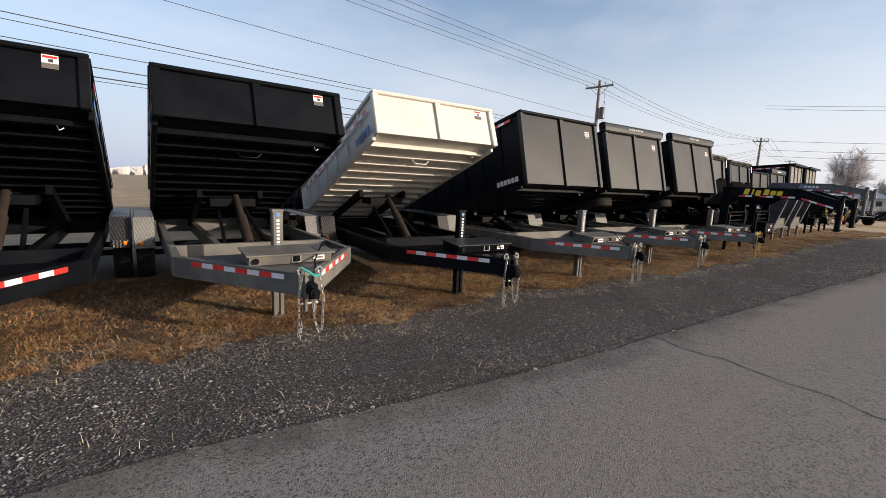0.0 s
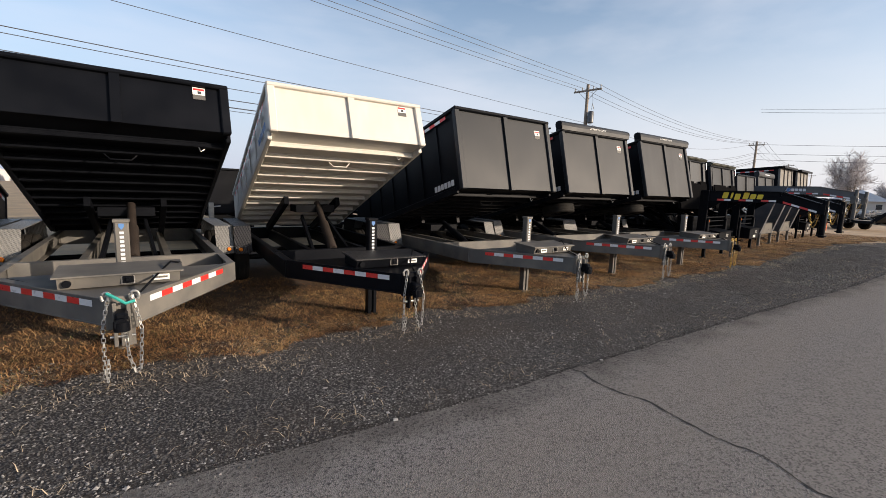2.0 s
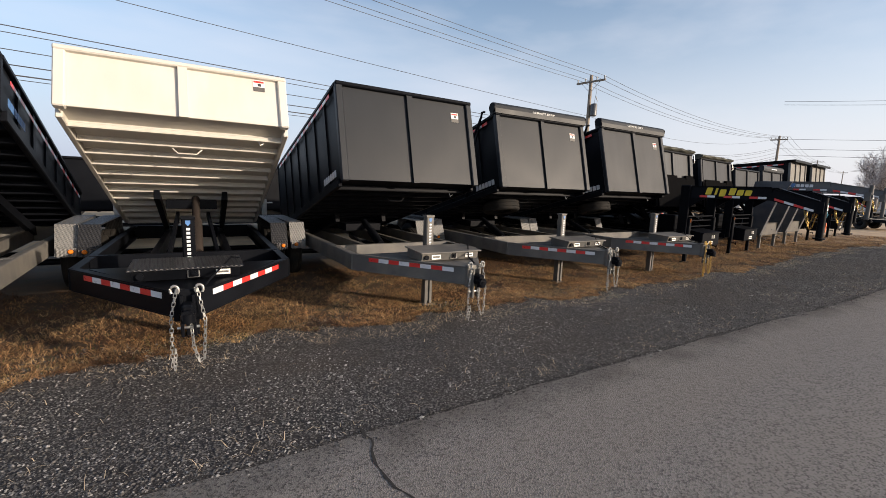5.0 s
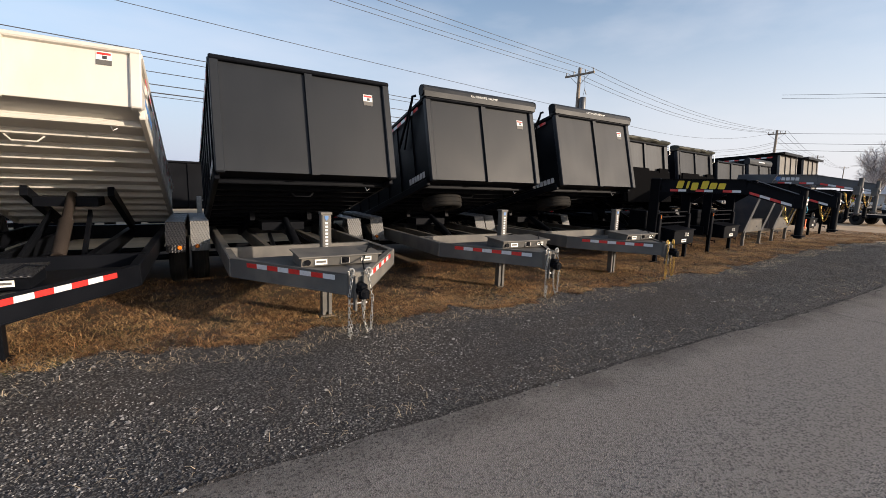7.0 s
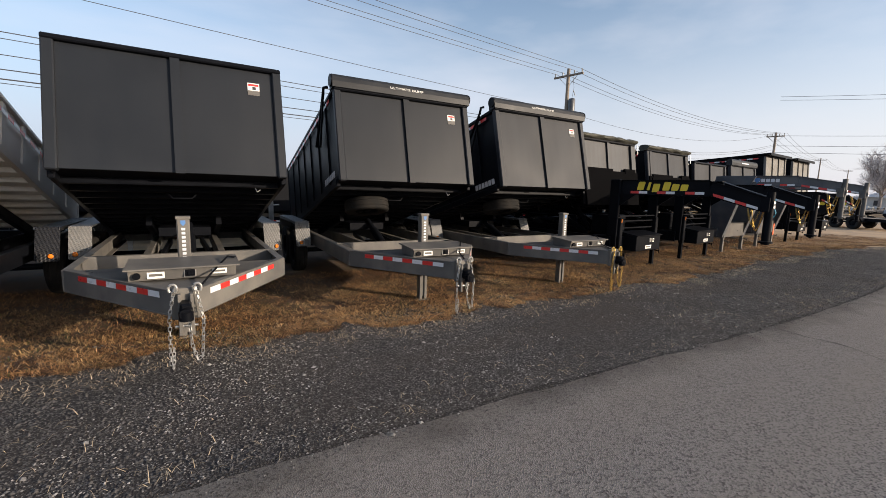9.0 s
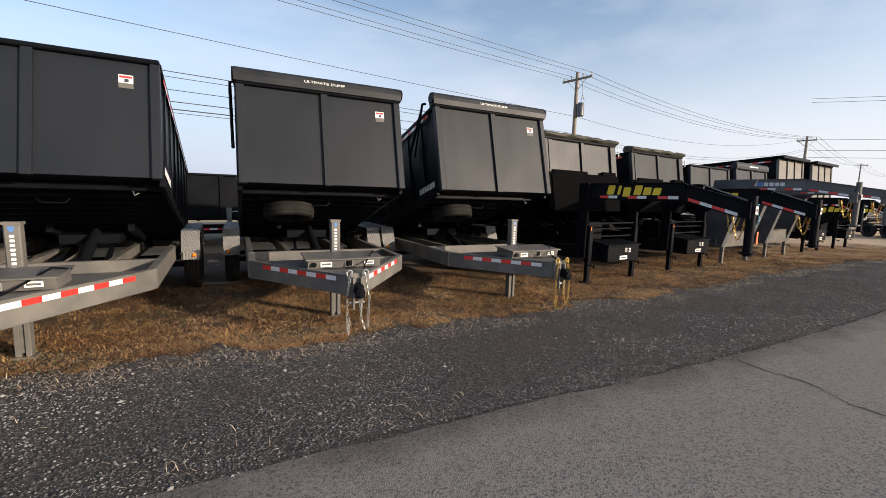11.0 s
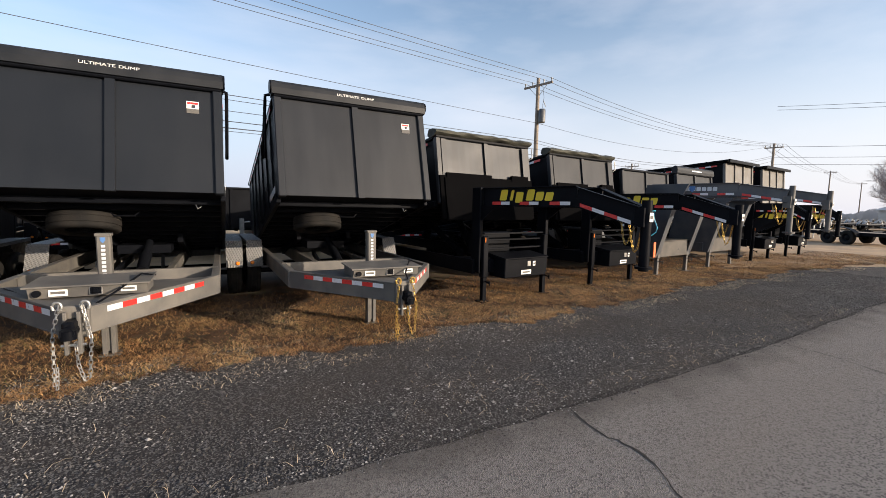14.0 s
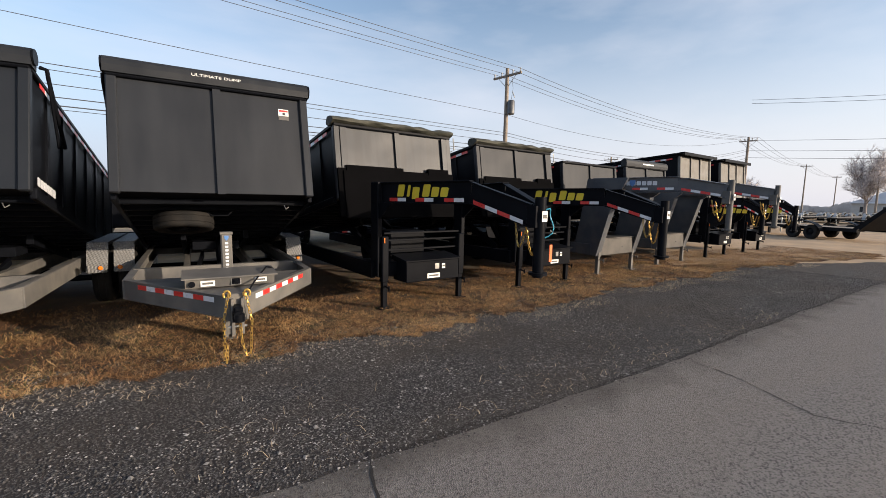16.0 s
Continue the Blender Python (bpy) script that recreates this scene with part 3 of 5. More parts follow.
def fender(parent, s, y0, y1, z, material, plain):
    o = [(y0 - 0.17, z - 0.42), (y0, z), (y1, z), (y1 + 0.17, z - 0.42), (y1 + 0.156, z - 0.42), (y1 - 0.01, z - 0.014), (y0 + 0.01, z - 0.014), (y0 - 0.156, z - 0.42)]
    g = Geo().prism(o, s * 1.10, s * 1.35)
    g.box((s * 1.335, y0 - 0.02, z - 0.05), (s * 1.35, y1 + 0.02, z))
    f = part("fender", g, material, parent, "tread plate fender over two wheels")
    part("bracket", Geo().box((s * 1.12, y0 - 0.185, z - 0.43), (s * 1.34, y0 - 0.165, z - 0.31)), material, f)
    part("marker_light", Geo().lathe([(0.0, 0.018), (0.02, 0.016), (0.03, 0.006), (0.032, 0.0)], 14, pose(s * 1.27, y0 - 0.19, z - 0.36, 90)), AMBER, f, "round amber marker light")
    return f


def chain(parent, path, material, name="safety_chain"):
    """Interlocking oval links along a path."""
    pts, g, run, k = [Vector(p) for p in path], Geo(), 0.0, 0
    for p, q in zip(pts, pts[1:]):
        d, ln = (q - p).normalized(), (q - p).length
        while run < ln:
            m = d.to_track_quat("X", "Z").to_matrix().to_4x4() @ pose(0, 0, 0, 90 * (k % 2) + 8 * math.sin(k * 2.1))
            m.translation = p + d * run
            loop = [(0.022, 0.0), (0.014, 0.011), (-0.014, 0.011), (-0.022, 0.0), (-0.014, -0.011), (0.014, -0.011), (0.022, 0.0)]
            b = len(g.v)
            for a, c in loop[:-1]:
                e = Vector((a, c)).normalized()
                for u, w in ((1, 0), (0, 1), (-1, 0), (0, -1)):
                    g.v.append(tuple(m @ Vector((a + e.x * u * 0.0048, c + e.y * u * 0.0048, w * 0.0048))))
            for i in range(6):
                j = (i + 1) % 6
                g.f += [(b + i * 4 + t, b + j * 4 + t, b + j * 4 + (t + 1) % 4, b + i * 4 + (t + 1) % 4) for t in range(4)]
            run, k = run + 0.035, k + 1
        run -= ln
    g.round = True
    return part(name, g, material, parent, "hanging steel safety chain")


def tape(parent, p, q, n, h=0.05, out=(0, -1, 0), first=0):
    """Alternating red and white reflective tape from p to q, a little proud of the face."""
    p, q, o, z = Vector(p), Vector(q), Vector(out).normalized() * 0.003, Vector((0, 0, h / 2))
    for i in range(n):
        material, name = ((RED, "red_tape"), (SILVER, "white_tape"))[(i + first) % 2]
        a, b = p.lerp(q, (i + 0.01) / n), p.lerp(q, (i + 0.99) / n)
        g = Geo().add([a - z + o, b - z + o, b + z + o, a + z + o, a - z, b - z, b + z, a + z], [(0, 1, 2, 3), (1, 0, 4, 5), (2, 1, 5, 6), (3, 2, 6, 7), (0, 3, 7, 4)])
        part(name, g, material, parent)


def sticker(parent, x, y, z, w, h, red=False, name="sticker"):
    s = part(name, Geo().box((x - w / 2, y - 0.003, z - h / 2), (x + w / 2, y, z + h / 2)), PAPER, parent, "small printed paper sticker")
    if red:
        part("warning_bar", Geo().box((x - w * 0.44, y - 0.005, z + h * 0.25), (x + w * 0.44, y - 0.003, z + h * 0.42)), RED, s)
        part("dark_print", Geo().box((x - w / 2, y - 0.005, z - h / 2), (x + w / 2, y - 0.003, z - h * 0.12)), GREY, s)
        part("symbol", Geo().box((x - w * 0.1, y - 0.005, z - h * 0.05), (x + w * 0.2, y - 0.003, z + h * 0.2)), INK, s)
    else:
        part("print_line", Geo().box((x - w * 0.38, y - 0.005, z - h * 0.18), (x + w * 0.38, y - 0.003, z + h * 0.18)), GREY, s)
    return s


def bed(parent, m, L, h, front, side, under, mid=1, rails=True, header=False, deep=0.04, ribs=11, side_tape=True, label=""):
    """A tipping bed: floor on ribs, framed front panels, staked side walls and a tailgate."""
    b = part("dump_bed", Geo().box((-1.05, 0.062, 0.012), (1.05, L, 0.04)), under, parent, label, m)
    rib = Geo().box((-1.06, 0, -0.012), (1.06, 0.045, 0.0115)).box((-1.06, 0, -0.05), (1.06, 0.01, -0.012)).box((-1.06, 0.0, -0.058), (1.06, 0.05, -0.05)).mesh("floor_rib", under)
    for i in range(ribs):
        part("floor_rib", rib, None, b, "", pose(0, 0.36 + i * (L - 0.45) / ribs, 0))
    part("sill", Geo().box((-0.5, L * 0.55, -0.2), (-0.42, L, -0.059)), BLACK, b)
    part("sill", Geo().box((0.42, L * 0.55, -0.2), (0.5, L, -0.059)), BLACK, b)
    n = mid + 1
    w = 2.0 / n
    for i in range(n):
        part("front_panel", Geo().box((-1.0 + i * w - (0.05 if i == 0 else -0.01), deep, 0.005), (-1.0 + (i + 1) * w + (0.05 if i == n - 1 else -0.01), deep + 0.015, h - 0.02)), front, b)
    for i in range(1, n):
        part("mid_post", Geo().prism([(0.0, -0.01), (0.0, h - 0.05), (deep + 0.01, h - 0.05), (deep + 0.01, -0.01)], -1.0 + i * w - 0.045, -1.0 + i * w + 0.045), front, b)
    for s in (-1, 1):
        g = Geo().box((s * 1.0, 0, -0.015), (s * 1.1, 0.09, h), None, 0.012)
        part("corner_post", g, front, b)
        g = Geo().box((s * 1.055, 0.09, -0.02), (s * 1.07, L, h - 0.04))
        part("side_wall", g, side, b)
        part("top_rail", Geo().box((s * 1.03, 0.05, h - 0.06), (s * 1.11, L, h), None, 0.012), side, b)
        part("bottom_rail", Geo().box((s * 1.05, 0.16, -0.06), (s * 1.11, L, 0.05), None, 0.01), side, b)
        stake = Geo().prism([(0, 0.05), (0.0, h - 0.06), (0.09, h - 0.06), (0.09, 0.05)], s * 1.07, s * 1.09).mesh("side_stake", side)
        for i in range(1, 7):
            part("side_stake", stake, None, b, "", pose(0, i * (L - 0.1) / 7, 0))
        if side_tape:
            tape(b, (s * 1.111, 0.25, h - 0.11 if h > 1 else h - 0.2), (s * 1.111, L - 0.3, h - 0.11 if h > 1 else h - 0.2), 22, 0.05, (s, 0, 0))
    part("top_rail", Geo().box((-1.1, -0.012, h - 0.05), (1.1, 0.08, h + 0.006), None, 0.012), side if rails else front, b)
    part("tailgate", Geo().box((-1.08, L, -0.05), (1.08, L + 0.06, h)), side, b)
    return b


def spot(lay, x0, yaw=0.0):
    return pose(x0, lay, 0, 0, 0, yaw)


# ---- bumper-pull dump trailers ----
def dump_trailer(x, y, yaw, frame, bed_front, bed_side, under, h, tilt, zf, yf, L, plate, chain_mat, header=False, spare=False, label="", strap=False, seed=1, tags=2):
    t = thing("dump_trailer", spot(y, x, yaw), label, "dump trailer", "dump trailers in the front row")
    dark = frame is BLACK
    for s in (-1, 1):
        a, b = Vector((s * 1.0, 0.25, 0.63)), Vector((s * 0.085, -1.08, 0.63))
        g = Geo().beam(a, b, 0.012, 0.21)
        g.beam(a + Vector((-s * 0.03, 0.0, 0.103)), b + Vector((-s * 0.03, 0, 0.103)), 0.075, 0.012)
        g.beam(a + Vector((-s * 0.03, 0.0, -0.103)), b + Vector((-s * 0.03, 0, -0.103)), 0.075, 0.012)
        part("tongue_rail", g, frame, t, "channel steel tongue rail with reflective tape")
        d = (b - a).normalized()
        out = Vector((s * abs(d.y), -abs(d.x), 0))
        p0, p1 = a.lerp(b, 0.16) + out * 0.007, a.lerp(b, 0.9) + out * 0.007
        z = Vector((0, 0, 0.055))
        tape(t, p0 + z, p1 + z, 8, 0.05, out)
        g = Geo().box((s * 0.995, 0.25, 0.525), (s * 1.02, 4.7, 0.735)).box((s * 0.93, 0.25, 0.727), (s * 1.01, 4.7, 0.739)).box((s * 0.93, 0.25, 0.522), (s * 1.01, 4.7, 0.534))
        part("side_rail", g, frame, t)
        fender(t, s, 2.45, 4.2, 0.97, plate, BLACK)
        for k in (2.88, 3.76):
            wheel(t, pose(s * 1.225, k, 0.39, 0, 90 * s, 0), True)
        part("main_sill", Geo().box((s * 0.38, 1.0, 0.5), (s * 0.46, 4.7, 0.7)), frame, t)
    part("cross_member", Geo().box((-0.99, 0.98, 0.53), (0.99, 1.06, 0.745)), frame, t)
    part("cross_member", Geo().box((-0.92, 0.26, 0.55), (0.92, 0.31, 0.715)), frame, t)
    part("cross_member", Geo().box((-0.99, 4.62, 0.5), (0.99, 4.74, 0.74)), frame, t)
    part("deck_plate", Geo().add([(-0.86, 0.26, 0.722), (0.86, 0.26, 0.722), (0.1, -0.98, 0.722), (-0.1, -0.98, 0.722), (-0.86, 0.26, 0.714), (0.86, 0.26, 0.714), (0.1, -0.98, 0.714), (-0.1, -0.98, 0.714)], [(0, 3, 2, 1), (4, 5, 6, 7), (0, 1, 5, 4), (1, 2, 6, 5), (2, 3, 7, 6), (3, 0, 4, 7)]), frame, t)
    for k in (2.88, 3.76):
        part("axle", Geo().rod((-1.2, k, 0.39), (1.2, k, 0.39), 0.045, 10), BLACK, t)
    # jack with its sliding leg
    j = part("jack", Geo().box((-0.058, -0.055, 0.56), (0.058, 0.055, 1.26), None, 0.012).box((-0.066, -0.06, 1.235), (0.066, 0.06, 1.265)), frame, t, "upright square steel tongue jack")
    part("jack_leg", Geo().box((-0.058, -0.05, 0.02), (-0.016, 0.05, 0.58)).box((0.016, -0.05, 0.02), (0.058, 0.05, 0.58)).box((-0.02, -0.03, 0.05), (0.02, 0.035, 0.58)), frame, j)
    part("foot_plate", Geo().box((-0.09, -0.08, 0.0), (0.09, 0.08, 0.02)), frame, j)
    sign(j, 8, 0.33, 0.034, 0, seed, PALE, pose(-0.017, -0.0585, 1.15, 0, 90, 0))
    part("shield", Geo().add([(-0.022, 0, 0.03), (0.022, 0, 0.03), (0.022, 0, 0), (0, 0, -0.028), (-0.022, 0, 0)], [(0, 4, 3, 2, 1)]), BLUE, j, "", pose(0, -0.0595, 1.195))
    # toolbox on the tongue
    b = part("toolbox", Geo().prism([(-0.58, 0.737), (-0.61, 0.835), (-0.2, 0.86), (-0.2, 0.737)], -0.42, 0.42), frame, t, "low steel toolbox with a hinged lid")
    part("lid", Geo().prism([(-0.635, 0.834), (-0.635, 0.848), (-0.18, 0.876), (-0.18, 0.86)], -0.45, 0.45), TREAD_B if dark else frame, b)
    part("latch", Geo().box((0.0, -0.613, 0.757), (0.08, -0.597, 0.82), None, 0.006).box((0.02, -0.625, 0.772), (0.06, -0.61, 0.805)), BLACK, b, "black paddle latch")
    part("latch_trim", Geo().box((-0.01, -0.605, 0.75), (0.09, -0.59, 0.827)), STEEL, b)
    part("cap", Geo().rod((-0.36, -0.585, 0.785), (-0.36, -0.62, 0.785), 0.03, 14), BLACK, b)
    sticker(b, 0.28, -0.601, 0.79, 0.12, 0.05)
    if tags > 2:
        sticker(b, -0.22, -0.6, 0.785, 0.13, 0.062)
    # coupler and chains
    c = part("coupler", Geo().box((-0.1, -1.12, 0.5), (0.1, -1.06, 0.76), None, 0.008).box((-0.055, -1.17, 0.38), (-0.03, -1.1, 0.72)).box((0.03, -1.17, 0.38), (0.055, -1.1, 0.72)), frame, t, "adjustable coupler on a drilled channel")
    part("coupler_head", Geo().rod((0, -1.3, 0.585), (0, -1.12, 0.585), 0.045, 16, 0.052).box((-0.04, -1.27, 0.6), (0.04, -1.12, 0.665), None, 0.015).rod((0, -1.26, 0.53), (0, -1.26, 0.6), 0.052, 16), BLACK, c, "black coupler head")
    part("pin", Geo().rod((-0.08, -1.135, 0.45), (0.08, -1.135, 0.45), 0.012, 8), STEEL, c)
    for s in (-1, 1):
        hook = [(s * 0.085 + 0.028 * math.cos(a), -1.15, 0.765 + 0.036 * math.sin(a)) for a in np.linspace(-0.8, 3.9, 10)]
        part("chain_hook", Geo().tube(hook, 0.011, 8), GALV if chain_mat is not GOLD else GOLD, c, "forged chain hook")
    lo = 0.14
    chain(t, [(-0.075, -1.165, 0.76), (-0.115, -1.18, 0.55), (-0.12, -1.18, lo + 0.02), (-0.105, -1.185, lo), (-0.095, -1.19, 0.3)], chain_mat)
    chain(t, [(0.075, -1.165, 0.76), (0.12, -1.18, 0.5), (0.1, -1.19, lo + 0.06), (0.065, -1.19, lo + 0.03), (0.03, -1.18, 0.3), (0.02, -1.17, 0.48)], chain_mat)
    part("wire_loom", Geo().tube([(0.12, -0.95, 0.74), (0.2, -0.7, 0.78), (0.36, -0.45, 0.9), (0.45, -0.3, 0.86), (0.3, 0.0, 0.74)], 0.009, 6), BLACK, t)
    if strap:
        part("strap", Geo().tube([(-0.08, -1.17, 0.8), (-0.03, -1.2, 0.77), (0.03, -1.2, 0.72), (0.085, -1.18, 0.73)], 0.012, 6), TEAL, t, "teal strap tied round the coupler")
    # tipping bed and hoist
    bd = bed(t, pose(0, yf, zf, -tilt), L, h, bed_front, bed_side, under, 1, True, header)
    sticker(bd, 0.79, 0.038, h - (0.27 if h > 1 else 0.13), 0.13, 0.15, True, "warning_sticker")
    part("handle", Geo().tube([(-0.16, 0.76, -0.055), (-0.1, 0.76, -0.12), (0.1, 0.76, -0.12), (0.16, 0.76, -0.055)], 0.009, 6), under, bd, "bent rod handle under the floor")
    part("wire_hook", Geo().tube([(0.78, 0.38, -0.055), (0.8, 0.38, -0.11), (0.84, 0.38, -0.08)], 0.006, 5), STEEL, bd)
    top = Vector((0, yf, zf)) + Matrix.Rotation(radians(-tilt), 3, "X") @ Vector((0, 2.3, -0.2))
    part("hoist_ram", Geo().rod((0.05, 1.75, 0.62), (0.05, top.y, top.z), 0.055, 14).rod((0.05, 1.75, 0.62), Vector((0.05, 1.75, 0.62)).lerp(Vector((0.05, top.y, top.z)), 0.55), 0.075, 14), RUST if h < 1 else BLACK, t, "hydraulic hoist ram")
    for s in (-0.28, 0.3):
        part("hoist_arm", Geo().beam((s, 1.7, 0.6), (s * 0.7, top.y + 0.1, top.z - 0.25), 0.045, 0.09), BLACK, t)
    part("hoist_bracket", Geo().box((-0.34, top.y - 0.1, top.z - 0.16), (0.34, top.y + 0.35, top.z - 0.03)), BLACK, t)
    for s in (-1, 1):
        m = Matrix(((0, -s, 0, s * 1.113), (s, 0, 0, 0.18 if s > 0 else 0.78), (0, 0, 1, 0.08 if h > 1 else 0.1), (0, 0, 0, 1)))
        sign(bd, 6, 0.6, 0.095, 0, 5, PALE if h > 1 else BLUE, m)
    if header:
        o = [(-0.035, h - 0.02), (-0.05, h + 0.06), (-0.045, h + 0.12), (-0.02, h + 0.165), (0.03, h + 0.185), (0.1, h + 0.18), (0.13, h + 0.14), (0.13, h - 0.02)]
        hd = part("tarp_housing", Geo().prism(o, -1.12, 1.12), SLATE_D, bd, "rounded sheet steel tarp housing")
        for text, wx in (("ULTIMATE", -0.1), ("DUMP", 0.185)):
            part("lettering", words(text, 0.062, PAPER, "lettering"), None, hd, "white lettering", pose(wx, -0.049, h + 0.075, 90, 0, 0) @ Matrix.Diagonal((1.15, 0.8, 1, 1)))
        for s in (-1, 1):
            part("end_cap", Geo().prism([(0.03 + 0.085 * math.cos(a), h + 0.09 + 0.085 * math.sin(a)) for a in np.linspace(0, 2 * math.pi, 17)[:-1]], s * 1.12, s * 1.14), BLACK, hd)
            part("tarp_arm", Geo().tube([(s * 1.15, 1.0, h - 0.55), (s * 1.16, 0.35, h + 0.02), (s * 1.16, 0.3, h + 0.1), (s * 1.1, 0.3, h + 0.12)], 0.022, 8).tube([(s * 1.16, 0.33, h + 0.05), (s * 1.15, 0.6, h - 0.35), (s * 1.14, 0.8, h - 0.62)], 0.016, 8), BLACK, bd, "black pivoting tarp arm")
    if spare:
        wheel(bd, pose(-0.42, 0.95, -0.18, 0, 0, 20) @ Matrix.Diagonal((0.92, 0.92, 0.92, 1)), True, "spare_wheel")
        part("spare_bracket", Geo().box((-0.46, 0.91, -0.16), (-0.38, 0.99, 0.011)), BLACK, bd)
    return t


SLATE_D = mat("dark_slate_paint", (0.015, 0.017, 0.02), 0.48, 0, 0.15, 1.6, 100, 0.05, dust=(0.2, 0.2, 0.2), dust_amt=0.05, spec=0.22)
HI = dict(tilt=14.0, zf=1.71, yf=0.37, L=4.2)
LO = dict(tilt=20.0, L=4.3)
dump_trailer(-0.95, 3.45, -3.0, BLACK, BLACK, BLACK, BLACK, plate=TREAD_B, chain_mat=GALV, seed=2, label="black dump trailer with its black bed tipped up", h=0.6, zf=2.25, yf=0.66, **LO)
dump_trailer(1.74, 3.15, -3.5, GREY, BLACK, BLACK, BLACK, plate=TREAD_G, chain_mat=GALV, strap=True, seed=3, label="dump trailer with grey frame and low black bed tipped up", h=0.6, zf=2.25, yf=0.66, **LO)
dump_trailer(4.28, 2.83, -7.0, BLACK, WHITE, WHITE, WHITE, plate=TREAD_B, chain_mat=GALV, seed=4, label="dump trailer with black frame and low white bed tipped up", h=0.64, zf=2.32, yf=0.58, **LO)
dump_trailer(7.12, 2.63, -5.0, GREY, CHAR_LIT, BLACK, BLACK, plate=TREAD_G, chain_mat=GALV, seed=5, tags=3, label="dump trailer with grey frame and high charcoal bed half tipped", h=1.33, **HI)
dump_trailer(10.07, 2.66, -7.0, GREY, CHAR_LIT, BLACK, BLACK, plate=TREAD_G, chain_mat=GALV, header=True, spare=True, seed=6, tags=3, label="dump trailer with grey frame, charcoal bed and tarp housing", h=1.325, **HI)
dump_trailer(12.88, 2.4, -5.5, GREY, CHAR_DUST_LIT, BLACK, BLACK, plate=TREAD_G, chain_mat=GOLD, header=True, spare=True, seed=7, tags=3, label="dusty dump trailer with charcoal bed and yellow chains", h=1.38, **HI)


# ---- gooseneck dump trailers ----
def gooseneck(x, y, frame, front, style, label, bz, bh, tilt, mid=1, up=0.0, sign_mat=YELLOW, box=True, n_sign=6, teal=False, roof=False, tarp=False, hood=False, reach=1.0):
    t = thing("gooseneck_trailer", spot(y, x), label, "gooseneck trailer", "gooseneck trailers in the front row")
    plate = style == "plate"
    leg_mat = GREY if plate else frame
    for s in (-1, 1):
        lx = s * 0.73
        lg = part("landing_leg", Geo().box((lx - 0.055, -0.055, 0.42), (lx + 0.055, 0.055, 0.62 if plate else 1.12), None, 0.012).box((lx - 0.04, -0.04, 0.02), (lx + 0.04, 0.04, 0.5)), leg_mat, t, "square steel landing leg")
        part("foot_plate", Geo().box((lx - 0.1, -0.09, 0), (lx + 0.1, 0.09, 0.022)), leg_mat, lg)
        part("leg_handle", Geo().rod((lx, -0.05, 0.36), (lx, -0.16, 0.34), 0.014, 8).rod((lx, -0.16, 0.3), (lx, -0.16, 0.38), 0.012, 8), leg_mat, lg)
        zt = 1.93 + up
        if plate:
            o = [(-0.02, 0.45), (0.62, 0.45), (0.45, 1.3), (0.3, zt - 0.02), (-0.7, zt - 0.02), (-0.55, zt - 0.32), (-0.4, zt - 0.42)]
            part("riser_plate", Geo().prism(o, s * 0.8, s * 0.86), frame, t, "slanted steel riser plate")
            part("riser_edge", Geo().prism([(-0.03, 0.45), (0.0, 0.45), (-0.385, zt - 0.42), (-0.415, zt - 0.42)], s * 0.68, s * 0.868), frame, t)
        else:
            part("riser", Geo().box((s * 0.76, 0.0, 0.5), (s * 0.84, 0.22, zt), None, 0.01).prism([(0.0, zt - 0.55), (0.0, zt - 0.3), (-0.35, zt - 0.3)], s * 0.79, s * 0.81), frame, t)
        a, b, c = Vector((s * 0.8, 0.2, zt - 0.16)), Vector((s * 0.3, -1.5 * reach, zt - 0.15)), Vector((s * 0.07, -2.32 * reach, zt - (0.42 if not plate else 0.3)))
        g = Geo().beam(a, b, 0.02, 0.3).beam(a + Vector((0, 0, 0.145)), b + Vector((0, 0, 0.145)), 0.1, 0.014).beam(a - Vector((0, 0, 0.145)), b - Vector((0, 0, 0.145)), 0.1, 0.014)
        e = Vector((0, 0, 0.012))
        g.beam(b - e, c, 0.02, 0.27).beam(b + Vector((0, 0, 0.13)), c + Vector((0, 0, 0.13)), 0.1, 0.014).beam(b - Vector((0, 0, 0.14)), c - Vector((0, 0, 0.13)), 0.1, 0.014)
        arm = part("neck_arm", g, frame, t, "deep steel neck beam with reflective tape")
        for p, q, f0, f1, n in ((a, b, 0.22, 0.4, 2), (a, b, 0.5, 0.68, 2), (a, b, 0.78, 0.96, 2), (b, c, 0.08, 0.9, 4)):
            d = (q - p).normalized()
            out = Vector((s * abs(d.y), -abs(d.x), 0)).normalized()
            tape(arm, p.lerp(q, f0) + out * 0.053 - Vector((0, 0, 0.1)), p.lerp(q, f1) + out * 0.053 - Vector((0, 0, 0.1)), n, 0.05, out, 0)
        d = (b - a).normalized()
        if s < 0:
            xa, o = Vector((d.x, d.y, 0)).normalized(), a.lerp(b, 0.28 if not plate else 0.42)
            ya = Vector((0, 0, 1)).cross(xa)
            o = o - ya * 0.012
            m = Matrix(((xa.x, ya.x, 0, o.x), (xa.y, ya.y, 0, o.y), (0, 0, 1, o.z - (0.32 if roof else 0.055 if not plate else 0.02)), (0, 0, 0, 1)))
            hh = 0.17 if not plate else 0.09
            sign(arm, n_sign, hh * n_sign * (0.92 if not plate else 1.2), hh, 0.2 if not plate else 0, 8, sign_mat, m)
            if plate:
                part("shield", Geo().add([(-0.06, 0, 0.11), (0.06, 0, 0.11), (0.06, 0, 0.03), (0, 0, -0.03), (-0.06, 0, 0.03)], [(0, 4, 3, 2, 1)]), BLUE, arm, "blue shield emblem", m @ Matrix.Translation((0.13, -0.004, 0)))
